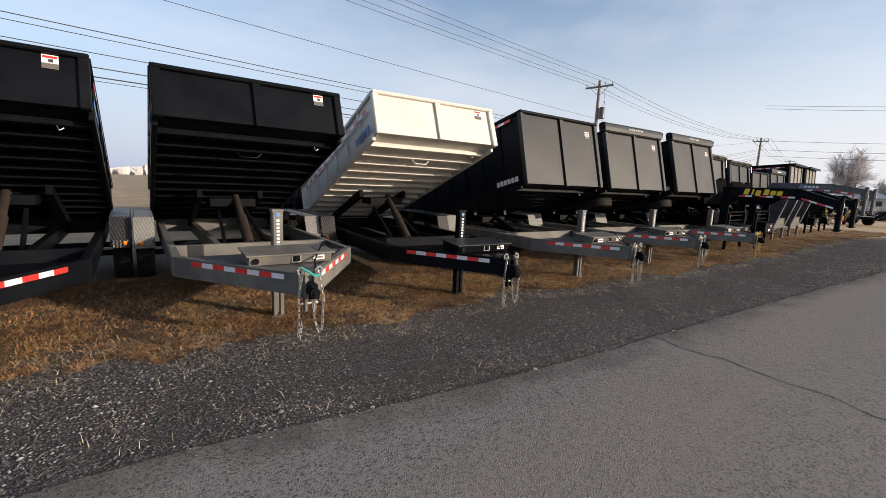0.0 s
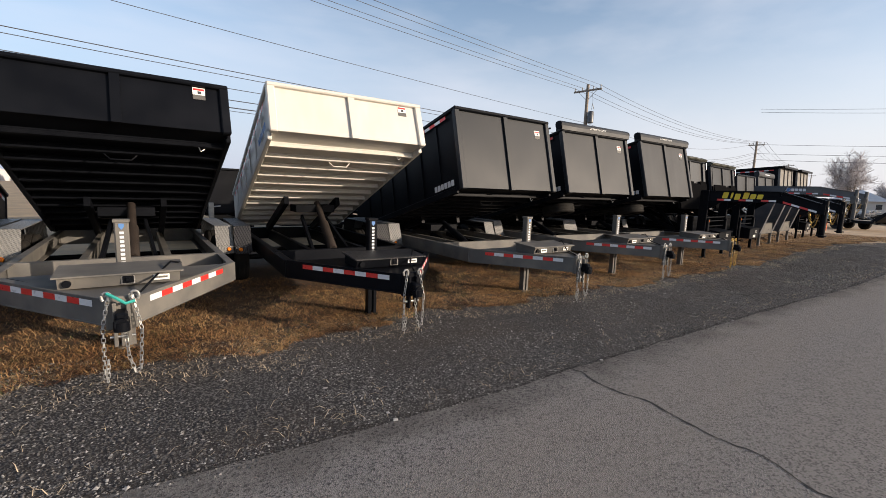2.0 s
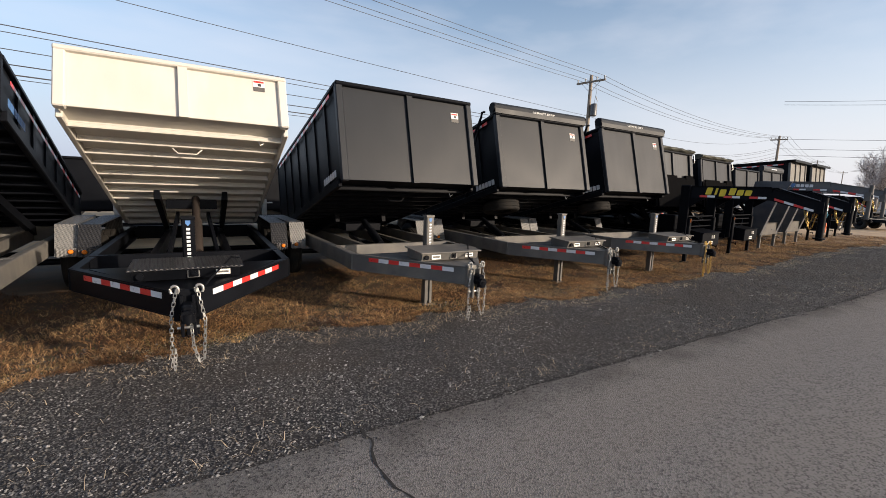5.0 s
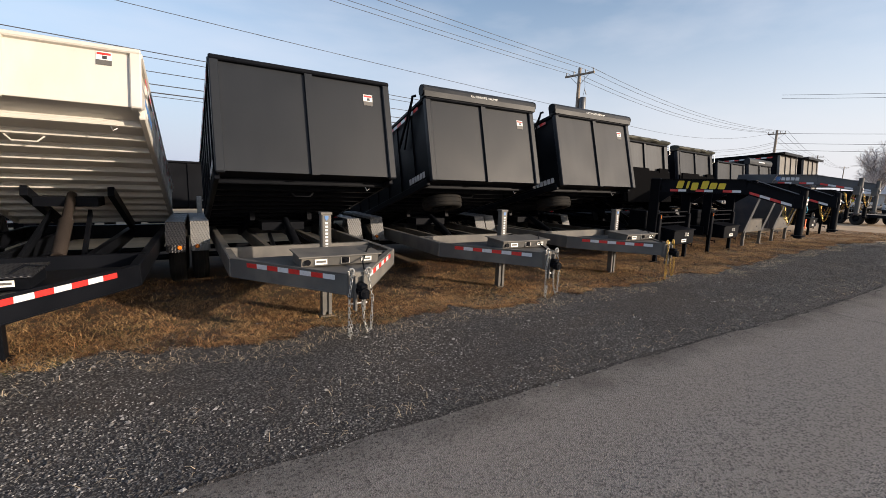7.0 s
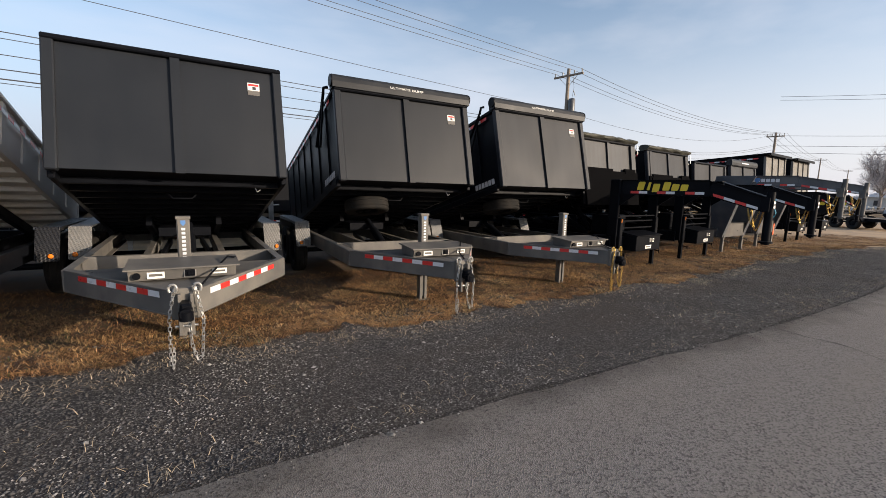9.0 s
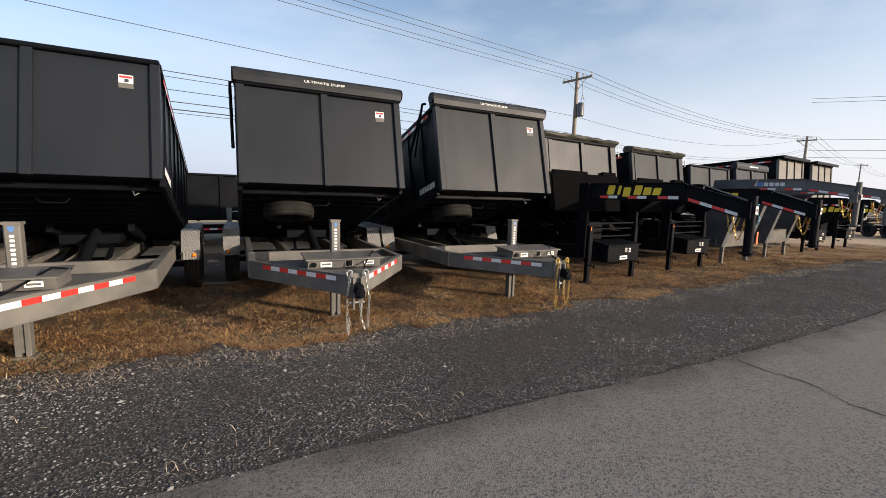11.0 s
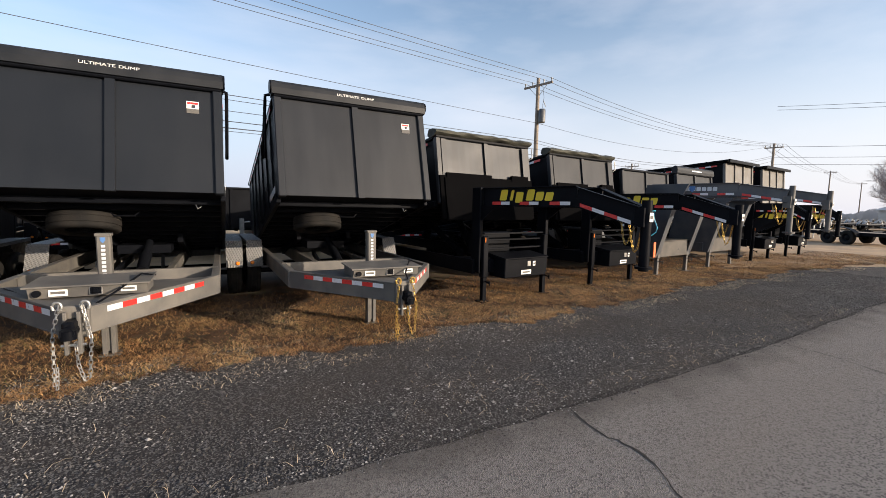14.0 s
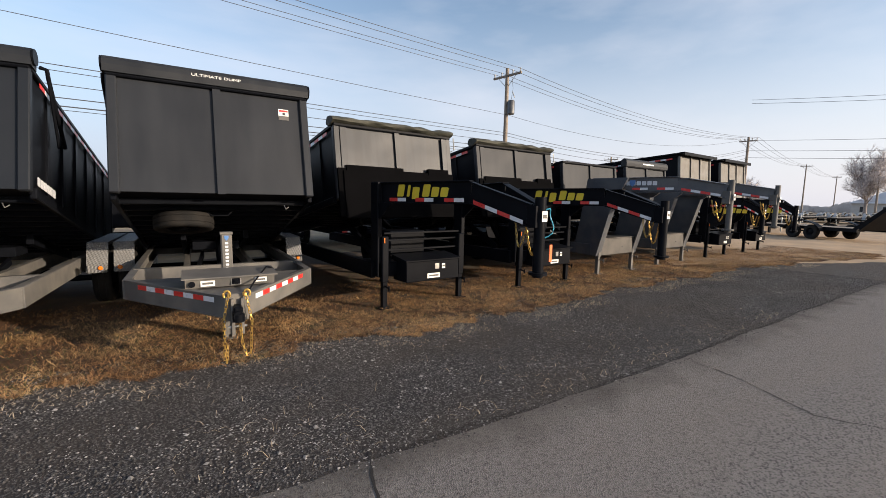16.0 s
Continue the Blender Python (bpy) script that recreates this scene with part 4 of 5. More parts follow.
        if roof:
            v = [a + Vector((0, 0, -0.14)), b + Vector((0, 0, -0.14)), b + Vector((0, 0.2, -0.55)), a + Vector((0, 0, -0.95))]
            w = Vector((0.012, 0, 0))
            part("neck_gusset", Geo().add([p - w for p in v] + [p + w for p in v], [(0, 1, 2, 3), (7, 6, 5, 4), (0, 4, 5, 1), (1, 5, 6, 2), (2, 6, 7, 3), (3, 7, 4, 0)]), frame, t, "black triangular neck plate")
        part("main_sill", Geo().box((s * 0.82, 0.1, 0.48), (s * 0.9, 6.2, 0.72)), frame, t)
        fender(t, s, 3.0, 4.8, 0.97, frame, BLACK)
        for k in (3.45, 4.35):
            wheel(t, pose(s * 1.225, k, 0.39, 0, 90 * s, 0), True)
    zt = 1.93 + up
    ytube, lo = -2.32 * reach - 0.06, 0.8 if not plate else 1.15
    tb = part("coupler_tube", Geo().rod((0, ytube, lo), (0, ytube, zt - 0.2 if not plate else zt - 0.08), 0.066 if not plate else 0.055, 18).rod((0, ytube, lo + 0.03), (0, ytube, lo + 0.06), 0.11, 18).box((-0.1, ytube - 0.02, zt - 0.55), (0.1, ytube + 0.12, zt - 0.3)), frame if not plate else GREY, t, "round vertical coupler tube")
    sticker(tb, 0.0, ytube - 0.067, zt - 0.42, 0.09, 0.12)
    part("front_beam", Geo().box((-0.82, 0.0, 0.5), (0.82, 0.1, 0.72)), frame, t)
    part("deck_sheet", Geo().box((-0.82, 0.1, 0.66), (0.82, 0.7, 0.7)), frame, t)
    for k in (-1, 1):
        chain(t, [(k * 0.085 + 0.03 * k * math.sin(3.14 * i / 10), ytube + 0.1 + 0.02 * i, zt - 0.48 - (0.36 + 0.06 * k) * math.sin(3.14 * i / 10)) for i in range(11)], GOLD)
    if teal:
        cl = [(0.1 + 0.1 * math.cos(q), ytube - 0.02 + 0.03 * math.sin(3 * q), zt - 0.5 + 0.17 * math.sin(q)) for q in np.linspace(0, 6.28, 18)]
        part("cable", Geo().tube(cl, 0.008, 6), mat("cyan_cable", (0.05, 0.35, 0.5), 0.4), t, "coiled cyan brake cable")
        part("tag", Geo().box((0.12, ytube - 0.06, zt - 0.95), (0.17, ytube - 0.05, zt - 0.75)), ORANGE, t, "hanging orange tag")
    if plate:
        fb = part("front_box", Geo().box((-0.79, -0.05, 0.45), (0.79, 0.12, 0.84), None, 0.01), GREY_D, t, "flat grey front box")
        part("box_lid", Geo().box((-0.79, -0.06, 0.84), (0.79, 0.45, 0.86)), GREY_D, fb)
        part("drain", Geo().rod((0.2, -0.06, 0.62), (0.2, -0.05, 0.62), 0.02, 8), INK, fb)
    else:
        tbx = part("toolbox", Geo().box((-0.5, -0.28, 0.42), (0.5, 0.12, 0.74), None, 0.012), frame, t, "black steel toolbox between the legs")
        part("lid", Geo().prism([(-0.31, 0.74), (-0.31, 0.76), (0.14, 0.82), (0.14, 0.74)], -0.52, 0.52), frame, tbx)
        part("latch", Geo().box((0.02, -0.292, 0.6), (0.1, -0.28, 0.69)), STEEL, tbx)
        sticker(tbx, 0.0, -0.281, 0.5, 0.24, 0.075)
        sticker(tbx, 0.19, -0.281, 0.64, 0.06, 0.08)
        for z in (0.9, 1.05, 1.16):
            part("cross_bar", Geo().beam((-0.72, 0.03, z), (0.72, 0.03, z), 0.03, 0.03), frame, t)
        part("side_reflector", Geo().box((-0.765, -0.07, 1.02), (-0.745, -0.055, 1.1)), AMBER, t)
    part("pump_box", Geo().box((-0.35, 0.5, 0.72), (0.35, 0.95, 1.15), None, 0.02), BLACK, t)
    part("hoist_ram", Geo().rod((0, 1.2, 0.7), (0, 1.9, bz - 0.1), 0.07, 12), BLACK, t)
    for s in (-0.4, 0.4):
        part("hoist_arm", Geo().beam((s, 1.0, 0.7), (s, 2.6, bz - 0.25), 0.06, 0.12), BLACK, t)
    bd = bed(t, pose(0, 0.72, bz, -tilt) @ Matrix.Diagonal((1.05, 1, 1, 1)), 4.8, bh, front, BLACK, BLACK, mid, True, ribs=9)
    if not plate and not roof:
        # Near-black stepped sheet added to darken the bed front's lower part.
        part("foot_sheet", Geo().box((-1.085, -0.035, -0.3), (1.085, 0.02, bh * 0.4)).prism([(-0.055, -0.3), (-0.05, bh * 0.44), (0.018, bh * 0.44), (0.018, -0.3)], -0.95, 0.05).prism([(-0.065, -0.32), (-0.06, bh * 0.36), (0.016, bh * 0.36), (0.016, -0.32)], -1.0, 1.0).prism([(-0.055, -0.3), (-0.05, bh * 0.46), (0.018, bh * 0.46), (0.018, -0.3)], 0.55, 0.98), MATTE, bd, "flat black stepped sheet across the bed's foot")
        for s in (-1, 1):
            part("corner_wing", Geo().prism([(-0.012, bh * 0.36), (-0.012, bh - 0.06), (0.09, bh - 0.06), (0.09, bh * 0.36)], s * 0.9, s * 1.0), front, bd)
    if tarp:
        g, k = Geo(), 14
        for i in range(33):
            xx = -1.13 + i * 2.26 / 32
            g.v += [(xx, 0.06 + (0.15 + 0.03 * noise.noise((xx * 4, a, 1))) * math.cos(a), bh + 0.05 - 0.02 * noise.noise((xx * 2, 3, 3)) + (0.072 + 0.03 * noise.noise((xx * 5, a, 5)) + 0.02 * math.cos(a)) * math.sin(a)) for a in np.linspace(0, 2 * math.pi, k + 1)[:-1]]
        g.f += [(i * k + j, (i + 1) * k + j, (i + 1) * k + (j + 1) % k, i * k + (j + 1) % k) for i in range(32) for j in range(k)] + [tuple(range(k)), tuple(range(32 * k, 33 * k))[::-1]]
        g.round = True
        part("rolled_tarp", g, TARP, bd, "sagging weathered rolled tarp")
        part("tarp_bracket", Geo().tube([(1.1, 0.0, bh - 0.28), (1.17, -0.02, bh - 0.24), (1.17, -0.02, bh - 0.02)], 0.012, 6), GALV, bd)
    if hood:
        o = [(-0.035, bh - 0.02), (-0.05, bh + 0.06), (-0.045, bh + 0.13), (-0.02, bh + 0.18), (0.03, bh + 0.2), (0.13, bh + 0.15), (0.13, bh - 0.02)]
        hd = part("tarp_housing", Geo().prism(o, -1.12, 1.12), SLATE_D, bd, "rounded sheet steel tarp housing")
        part("name_strip", Geo().box((-0.3, -0.053, bh + 0.05), (0.3, -0.046, bh + 0.09)), PALE, hd)
        for s in (-1, 1):
            part("tarp_arm", Geo().tube([(s * 1.15, 1.0, bh - 0.5), (s * 1.16, 0.35, bh + 0.02), (s * 1.1, 0.3, bh + 0.12)], 0.03, 8), BLACK, bd)
    if roof:
        part("roof_lid", Geo().box((-1.18, -0.16, bh + 0.01), (1.18, 4.8, bh + 0.06)).box((-1.18, -0.17, bh - 0.04), (1.18, -0.13, bh + 0.06)), BLACK, bd, "flat black lid with a front lip")
    return t


DUSTY = CHAR_DUST_LIT
gooseneck(15.79, 2.62, BLACK, FROST, "tube", "black gooseneck dump trailer with a weathered rolled tarp", 1.68, 1.2, 9, teal=True, tarp=True)
gooseneck(18.8, 2.68, BLACK, DUSTY, "tube", "black gooseneck dump trailer with rolled tarp and yellow sign", 1.66, 1.18, 9, tarp=True)
gooseneck(21.55, 2.75, SLATE, DUSTY, "plate", "slate-grey gooseneck dump trailer with low charcoal bed", 1.66, 1.02, 6, up=0.33, sign_mat=PALE)
t9 = gooseneck(24.45, 2.8, SLATE, DUSTY, "plate", "slate-grey gooseneck dump trailer with tall charcoal bed", 1.64, 1.13, 7, up=0.33, sign_mat=PALE, hood=True)
gooseneck(27.55, 2.8, BLACK, mat("tan_dusty_panel", (0.11, 0.1, 0.083), 0.6, 0, 0.15, 1.5, 60, 0.1, dust=DUST, dust_amt=0.4), "tube", "black gooseneck dump trailer with flat lid and tan panels", 1.9, 1.4, 4, mid=2, roof=True, reach=0.5)
gooseneck(30.6, 2.75, BLACK, bpy.data.materials["tan_dusty_panel"], "tube", "black gooseneck trailer with lid at the row's end", 1.9, 1.4, 4, mid=2, roof=True, reach=0.5)


# ---- second row, far lot ----
def plain_trailer(x, y, yaw, label):
    """A dump trailer of the second row with its bed down."""
    t = thing("parked_trailer", pose(x, y, 0, 0, 0, yaw), label, "dump trailer", "trailers in the second row")
    for s in (-1, 1):
        part("side_rail", Geo().box((s * 0.9, -0.5, 0.5), (s * 1.0, 4.6, 0.72)), BLACK, t)
        for k in (2.2, 3.1):
            wheel(t, pose(s * 1.2, k, 0.39, 0, 90 * s, 0), True)
        fender(t, s, 1.8, 3.5, 0.97, BLACK, BLACK)
    part("front_beam", Geo().box((-0.98, -0.6, 0.5), (0.98, -0.5, 0.74)), BLACK, t)
    part("tongue", Geo().beam((0, -0.6, 0.62), (0, -1.9, 0.62), 0.14, 0.18), BLACK, t)
    part("jack", Geo().box((-0.05, -1.6, 0.02), (0.05, -1.5, 1.2)).box((-0.1, -1.65, 0), (0.1, -1.45, 0.02)).rod((0, -1.55, 1.1), (0.2, -1.55, 1.12), 0.015, 8), GALV, t)
    tape(t, (-0.9, -0.601, 0.62), (0.9, -0.601, 0.62), 10)
    bed(t, pose(0, 0.0, 0.85, 0), 4.3, 1.2, BLACK, BLACK, BLACK, 1, True, ribs=4, side_tape=False)
    return t


for i, x in enumerate((3.6, 6.6, 9.5, 12.4, 15.3, 18.3, 21.2, 24.2, 27.1, 30.0)):
    plain_trailer(x, 10.6 + 0.3 * math.sin(i * 2.3), 0, "black dump trailer parked with its bed lowered")


def flat_trailer(kind, x, y, yaw, length, label):
    """A low equipment trailer: plank deck, fenders, wheels, tongue or neck."""
    t = thing("flatbed_trailer", pose(x, y, 0, 0, 0, yaw), label, "flatbed trailer", "flatbed trailers in the far lot")
    for s in (-1, 1):
        part("side_rail", Geo().box((s * 0.98, 0, 0.5), (s * 1.04, length, 0.68)), BLACK, t)
        for k in (0.52, 0.68):
            wheel(t, pose(s * 1.2, length * k, 0.39, 0, 90 * s, 0), kind == "neck")
        o = [(length * 0.6 + 1.08 * math.cos(a), 0.42 + 0.56 * math.sin(a)) for a in np.linspace(0.1, 3.04, 9)]
        part("fender", Geo().prism(o + [(yy * 0.985 + length * 0.6 * 0.015, zz - 0.03) for yy, zz in o[::-1]], s * 1.06, s * 1.34), GALV if kind == "low" else BLACK, t, "rounded fender with pale edge")
    part("deck", Geo().box((-0.98, 0, 0.62), (0.98, length, 0.67)), TIMBER, t, "weathered plank deck")
    part("axle", Geo().rod((-1.2, length * 0.52, 0.39), (1.2, length * 0.52, 0.39), 0.05, 8), BLACK, t)
    if kind == "low":
        part("tongue", Geo().beam((-0.8, 0, 0.58), (0, -1.4, 0.58), 0.08, 0.12).beam((0.8, 0, 0.58), (0, -1.4, 0.58), 0.08, 0.12), BLACK, t)
        part("jack", Geo().rod((0, -1.2, 0.0), (0, -1.2, 1.0), 0.035, 8), GALV, t)
    else:
        for s in (-1, 1):
            part("neck_arm", Geo().beam((s * 0.75, 0, 1.75), (s * 0.2, -1.7, 1.2), 0.1, 0.3).beam((s * 0.75, 0.1, 0.5), (s * 0.75, 0.0, 1.85), 0.12, 0.2), BLACK, t)
            tape(t, (s * 0.75 - 0.06, -0.1, 1.72), (s * 0.25 - 0.06, -1.6, 1.24), 6, 0.06, (-1, 0, 0))
            part("landing_leg", Geo().box((s * 0.75 - 0.06, -0.2, 0), (s * 0.75 + 0.06, -0.08, 1.3)), BLACK, t)
        part("coupler_tube", Geo().rod((0, -1.75, 0.25), (0, -1.75, 1.4), 0.06, 12), BLACK, t)
        part("raised_ramp", Geo().prism([(length - 0.3, 0.68), (length + 1.2, 1.9), (length + 1.3, 1.8), (length, 0.6)], -0.9, 0.9), BLACK, t)
    return t


flat_trailer("neck", 44.5, 6.6, 150, 6.5, "black gooseneck flatbed trailer with raised ramps")
rnd = random.Random(8)
for i in range(5):
    for j in range(3):
        flat_trailer("low", 47 + i * 3.2 + rnd.uniform(-0.2, 0.2), 7.4 + j * 8.0 + 0.5 * i, rnd.uniform(-2, 2), 5.6, "low flatbed trailer in rows with pale fenders")
for i, (x, y) in enumerate(((56.5, -1.2), (60.0, -1.0), (63.5, -0.8), (67.0, -0.5), (70.5, -0.2))):
    flat_trailer("low", x, y, -18, 5.5, "low black flatbed trailer at the lot's edge")
for i in range(6):
    for j in range(4):
        flat_trailer("low", 72 + j * 10 + rnd.uniform(-1, 1), 16.5 - i * 2.9 + j * 0.4 + rnd.uniform(-0.3, 0.3), -92 + rnd.uniform(-3, 3), 6.2, "low flatbed trailer with pale rounded fenders")


def pickup(x, y, yaw, paint):
    """A parked car far off across the lot."""
    t = thing("parked_car", pose(x, y, 0, 0, 0, yaw), "pale parked car far across the lot", "car", "cars across the lot")
    part("body", Geo().prism([(-2.2, 0.35), (-2.2, 0.85), (-1.2, 0.95), (2.1, 0.95), (2.25, 0.7), (2.25, 0.35)], -0.88, 0.88), paint, t)
    part("cabin", Geo().prism([(-1.1, 0.95), (-0.5, 1.45), (1.2, 1.47), (1.9, 0.95)], -0.78, 0.78), GLASS, t, "dark glazed cabin")
    part("roof", Geo().prism([(-0.5, 1.45), (-0.4, 1.5), (1.1, 1.52), (1.2, 1.47)], -0.76, 0.76), paint, t)
    for s in (-1, 1):
        for k in (-1.4, 1.4):
            wheel(t, pose(s * 0.8, k, 0.33, 0, 90 * s, 0) @ Matrix.Scale(0.85, 4), False)


for i in range(6):
    pickup(60 + i * 6.0, 23.5 + i * 0.2, 5 * (i % 3), (SIDING, SILVER, SLATE, SIDING, PAPER, GREY)[i])

# far house with a pale hipped roof
h = thing("far_building", pose(140, 14.2, 0, 0, 0, 4), "low pale building with a wide hipped roof", "building")
part("wall", Geo().box((-8, -6.0, 0), (8, 3.6, 2.7)), SIDING, h)
part("roof", Geo().add([(-8.6, -6.6, 2.7), (8.6, -6.6, 2.7), (8.6, 4.2, 2.7), (-8.6, 4.2, 2.7), (-3, -1.2, 5.4), (3, -1.2, 5.4)], [(0, 1, 5, 4), (1, 2, 5), (2, 3, 4, 5), (3, 0, 4), (0, 3, 2, 1)]), ROOFING, h)
for k in (-4.5, -1.5, 1.8):
    w = part("window", Geo().box((-8.04, k - 0.55, 0.9), (-7.98, k + 0.55, 2.1)), SIDING, h)
    part("pane", Geo().box((-8.06, k - 0.48, 0.96), (-8.04, k + 0.48, 2.04)), GLASS, w)
h = thing("far_barn", pose(170, 3, 0), "grey gabled shed far beyond the lot", "building")
part("wall", Geo().box((-7, -9, 0), (7, 5, 4.6)), SIDING, h)
part("roof", Geo().prism([(-9.5, 4.6), (-2, 8), (5.5, 4.6)], -7.4, 7.4), ROOFING, h)


# ---- poles and wires ----
def power_pole(x, y, z, label, drum=False, arm=2.4):
    t = thing("utility_pole", pose(x, y, 0, 0, 0, 6), label, "utility pole", "poles along the field")
    part("pole", Geo().rod((0, 0, 0), (0, 0, z), 0.19, 14, 0.12), TIMBER, t)
    c = part("crossarm", Geo().box((-0.06, -arm / 2, z - 0.55), (0.06, arm / 2, z - 0.42)), TIMBER, t)
    for k in (-0.46, -0.2, 0.2, 0.46):
        part("insulator", Geo().lathe([(0, 0.26), (0.04, 0.25), (0.06, 0.17), (0.03, 0.13), (0.055, 0.08), (0.02, 0.0)], 10, pose(0, arm * k, z - 0.42)), CERAMIC, c)
    for s in (-1, 1):
        part("brace", Geo().beam((0, s * 0.75, z - 0.55), (0, 0.05 * s, z - 1.25), 0.03, 0.03), GALV, c)
    if drum:
        part("transformer", Geo().lathe([(0, 0.95), (0.2, 0.93), (0.24, 0.85), (0.24, 0.05), (0.2, 0), (0, 0)], 18, pose(0, -0.42, z - 3.1)), SLATE, t, "grey drum transformer")
        part("fuse", Geo().rod((0.0, -0.5, z - 1.6), (0.1, -0.62, z - 2.0), 0.03, 8), CERAMIC, t)
        part("riser_wire", Geo().tube([(0, -0.4, z - 0.6), (0.05, -0.5, z - 1.4), (0, -0.42, z - 2.1)], 0.012, 5), WIRE, t)
    return t


def wire(a, b, sag, r, label="black overhead wire slung between poles"):
    a, b = Vector(a), Vector(b)
    pts = []
    for i in range(25):
        u = i / 24
        p = a.lerp(b, u)
        p.z -= sag * 4 * u * (1 - u)
        pts.append(p)
    return tagged(part("overhead_wire", Geo().tube(pts, r, 5), WIRE, None), label, "wire", "overhead wires")


P1, P2, P3, P4 = (33.1, 18.5, 10.7), (70.9, 16.5, 9.8), (150, 29.5, 12.5), (205, 34, 12.5)
power_pole(*P1, "weathered timber utility pole with crossarm and drum transformer", True)
power_pole(*P2, "tall timber utility pole with a single crossarm", arm=1.8)
power_pole(*P3, "distant timber utility pole with crossarm")
power_pole(*P4, "distant timber utility pole with crossarm and thin wires")
power_pole(-32, 15.6, 11.5, "timber utility pole behind the parked trailers")
power_pole(77, 38, 9.5, "small distant pole with a short crossarm")
power_pole(120, 12, 9.0, "thin distant pole beyond the trailer lot", arm=1.6)
for dy in (-1.1, -0.5, 0.5, 1.1):
    wire((P1[0], P1[1] + dy, P1[2] - 0.2), (P2[0], P2[1] + dy, P2[2] - 0.2), 1.0, 0.014)
    wire((P2[0], P2[1] + dy, P2[2] - 0.2), (P3[0], P3[1] + dy, P3[2] - 0.2), 1.0, 0.016)
    wire((P3[0], P3[1] + dy, P3[2] - 0.2), (P4[0], P4[1] + dy, P4[2] - 0.2), 1.0, 0.018)
for dy in (-1.1, -0.5, 0.5, 1.1):
    wire((P1[0], P1[1] + dy, P1[2] - 0.2), (-32, 15.6 + dy, 11.3), 0.5, 0.013)

for z, ye, ze in ((14.0, -40, 13.2), (13.6, -40, 12.4), (9.4, -40, 9.6), (8.2, -40, 8.6), (7.4, -40, 7.6)):
    wire((P2[0], P2[1], z), (P2[0] + 22, ye, ze), 0.9, 0.02, "black wire crossing the far end of the lot")
tagged(part("cable_coil", Geo().tube([(-2.4 + 0.22 * math.cos(a), 17.6, 5.55 + 0.22 * math.sin(a)) for a in np.linspace(0, 6.6, 20)], 0.02, 6), WIRE, None), "coil of spare black cable hung on a wire", "cable coil")
for z0, z1, r in ((8.1, 7.4, 0.012), (6.2, 6.2, 0.016), (6.0, 6.0, 0.013), (5.4, 5.6, 0.014), (4.9, 5.2, 0.018), (4.55, 4.95, 0.022), (4.45, 4.8, 0.012)):
    wire((-32, 15.5, z0 + 0.2), (P1[0], P1[1] - 0.15, z1 + 0.2), 0.3, r)
    wire((P1[0], P1[1] - 0.15, z1 + 0.2), (P2[0], P2[1] - 0.15, z1 + 2.2), 1.4, r)
tagged(part("cable_splice", Geo().box((-1.2, 17.75, 5.15), (-0.35, 17.95, 5.42), None, 0.05), WIRE, None), "black cable splice case hung on a wire", "splice case")


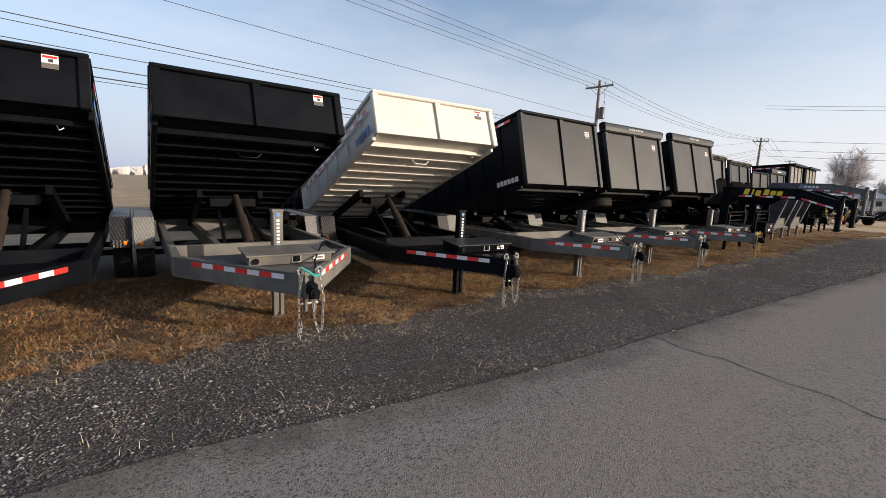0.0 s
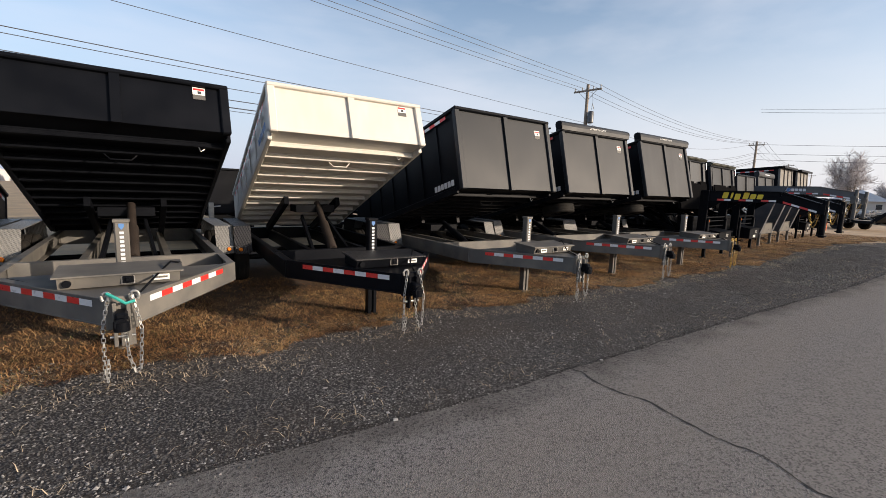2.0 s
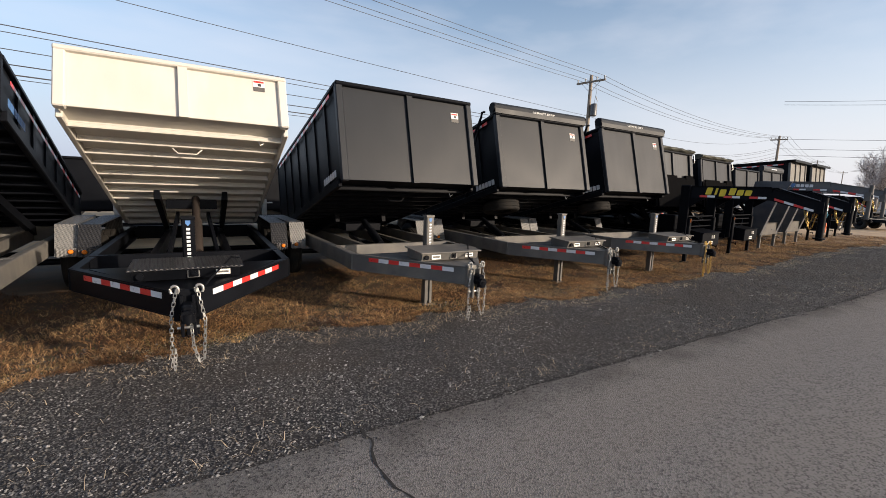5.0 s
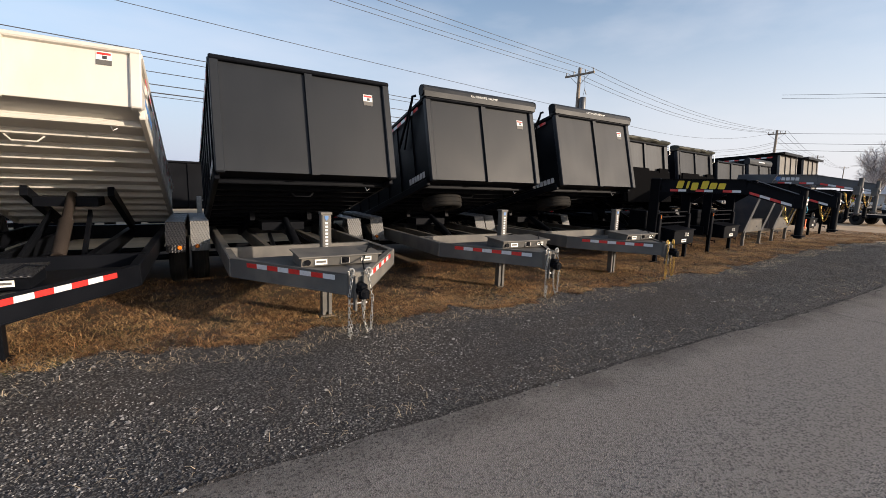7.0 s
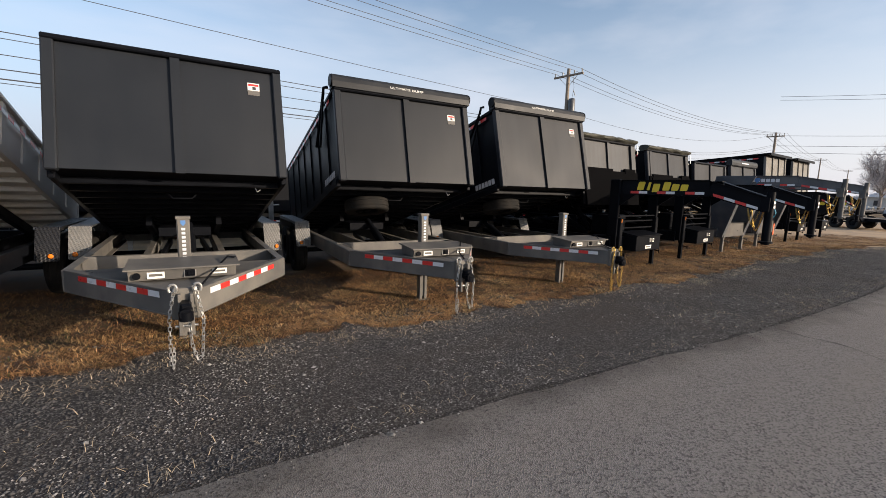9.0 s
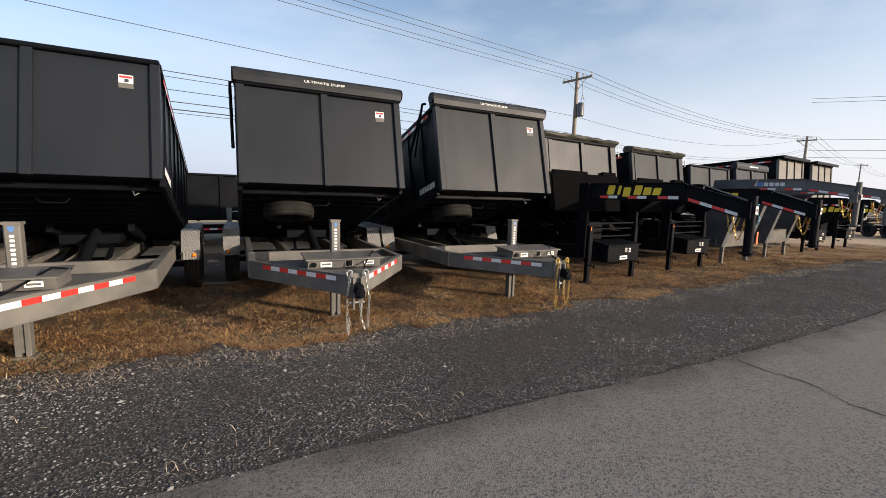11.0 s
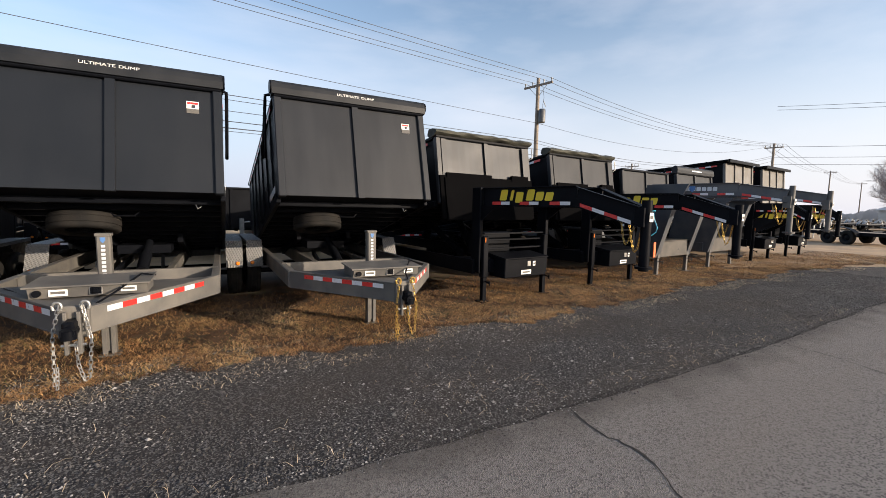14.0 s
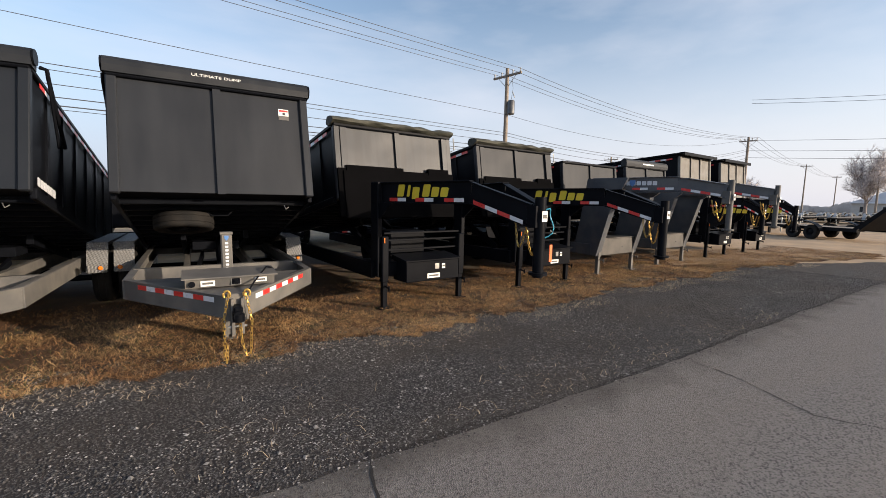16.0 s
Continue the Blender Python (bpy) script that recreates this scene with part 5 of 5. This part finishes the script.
# ---- trees ----
def bare_tree(x, y, height, width, seed, label):
    """A leafless oval crown: trunk, rising limbs, and a haze of fine twigs at their ends."""
    r = random.Random(seed)
    t = thing("bare_tree", pose(x, y, 0), label, "tree")
    part("trunk", Geo().rod((0, 0, 0), (0.05, 0, height * 0.3), height * 0.024, 12, height * 0.017).rod((0.05, 0, height * 0.3), (-0.1, 0.1, height * 0.75), height * 0.017, 8, height * 0.006), BARK, t)
    limbs, twigs = Geo(), Geo()
    for k in range(44):
        a, ph = r.uniform(0, 6.283), math.asin(r.uniform(-0.45, 0.98))
        top = Vector((width * math.cos(ph) * math.cos(a), width * math.cos(ph) * math.sin(a), height * (0.56 + 0.43 * math.sin(ph)))) * r.uniform(0.85, 1.05)
        z0 = max(height * 0.16, min(top.z - 0.12 * height, height * r.uniform(0.18, 0.5)))
        p, n = Vector((0, 0, z0)), 5
        for i in range(n):
            q = Vector((0, 0, z0)).lerp(top, (i + 1) / n) + Vector((r.gauss(0, 0.02), r.gauss(0, 0.02), 0.03 * math.sin(3.14 * (i + 1) / n))) * height
            rad = height * 0.0075 * (1 - 0.8 * i / n)
            limbs.rod(p, q, rad, 5, rad * 0.8)
            for _ in range(3 + 4 * i):
                d = Vector((r.gauss(0, 0.8), r.gauss(0, 0.8), r.gauss(0.9, 0.6))).normalized()
                b = p.lerp(q, r.random())
                c = b + d * height * r.uniform(0.05, 0.11)
                twigs.rod(b, c, 0.022, 3, 0.012)
                for _ in range(2):
                    f = (d + Vector((r.gauss(0, 0.6), r.gauss(0, 0.6), r.gauss(0.2, 0.5)))).normalized()
                    twigs.rod(b.lerp(c, r.uniform(0.3, 1)), c + f * height * 0.045, 0.014, 3, 0.008)
            p = q
    part("branchwork", limbs, BARK, t)
    part("crown", twigs, TWIG_HAZED, t, "fine leafless twigs with haze in their colour")
    return t


bare_tree(121, 13.5, 12.6, 3.4, 3, "large bare broad-crowned tree beyond the lot")
bare_tree(137, 8.4, 7.5, 2.2, 5, "small bare tree beside the far building")
bare_tree(150, 41, 9, 4.0, 9, "rounded bare tree far beyond the poles")

# a line of distant woods round the fields
wr = np.random.RandomState(12)
g = Geo()
for i in range(14000):
    a = radians(wr.uniform(-25, 165))
    d = wr.uniform(240, 330) if a > 0.6 else wr.uniform(190, 260)
    x, y = 8 + d * math.cos(a), d * math.sin(a)
    hh = (5.0 + 4.5 * noise.noise((a * 6, 1, 0)) + 2.5 * noise.noise((a * 30, 2, 0))) * wr.uniform(0.55, 1.15) * (1.0 if a > 0.3 else 0.6)
    w = wr.uniform(0.5, 1.3)
    tx, ty = -math.sin(a) * w, math.cos(a) * w
    g.add([(x - tx * 0.4, y - ty * 0.4, 0), (x + tx * 0.4, y + ty * 0.4, 0), (x + tx, y + ty, hh * 0.6), (x + tx * 0.3, y + ty * 0.3, hh * 0.95), (x, y, hh * 0.85), (x - tx * 0.4, y - ty * 0.4, hh), (x - tx, y - ty, hh * 0.55)], [(0, 1, 2, 3, 4, 5, 6)])
tagged(part("far_woods", g, WOODS_HAZED, None), "line of distant leafless woods with haze in their colour", "woods", kind="stuff")
p = thing("marker_post", pose(-3.2, 60, 0, 0, 3), "leaning white marker post in the field", "post")
part("shaft", Geo().rod((0, 0, 0), (0.0, 0, 3.1), 0.07, 8, 0.05), PAPER, p)
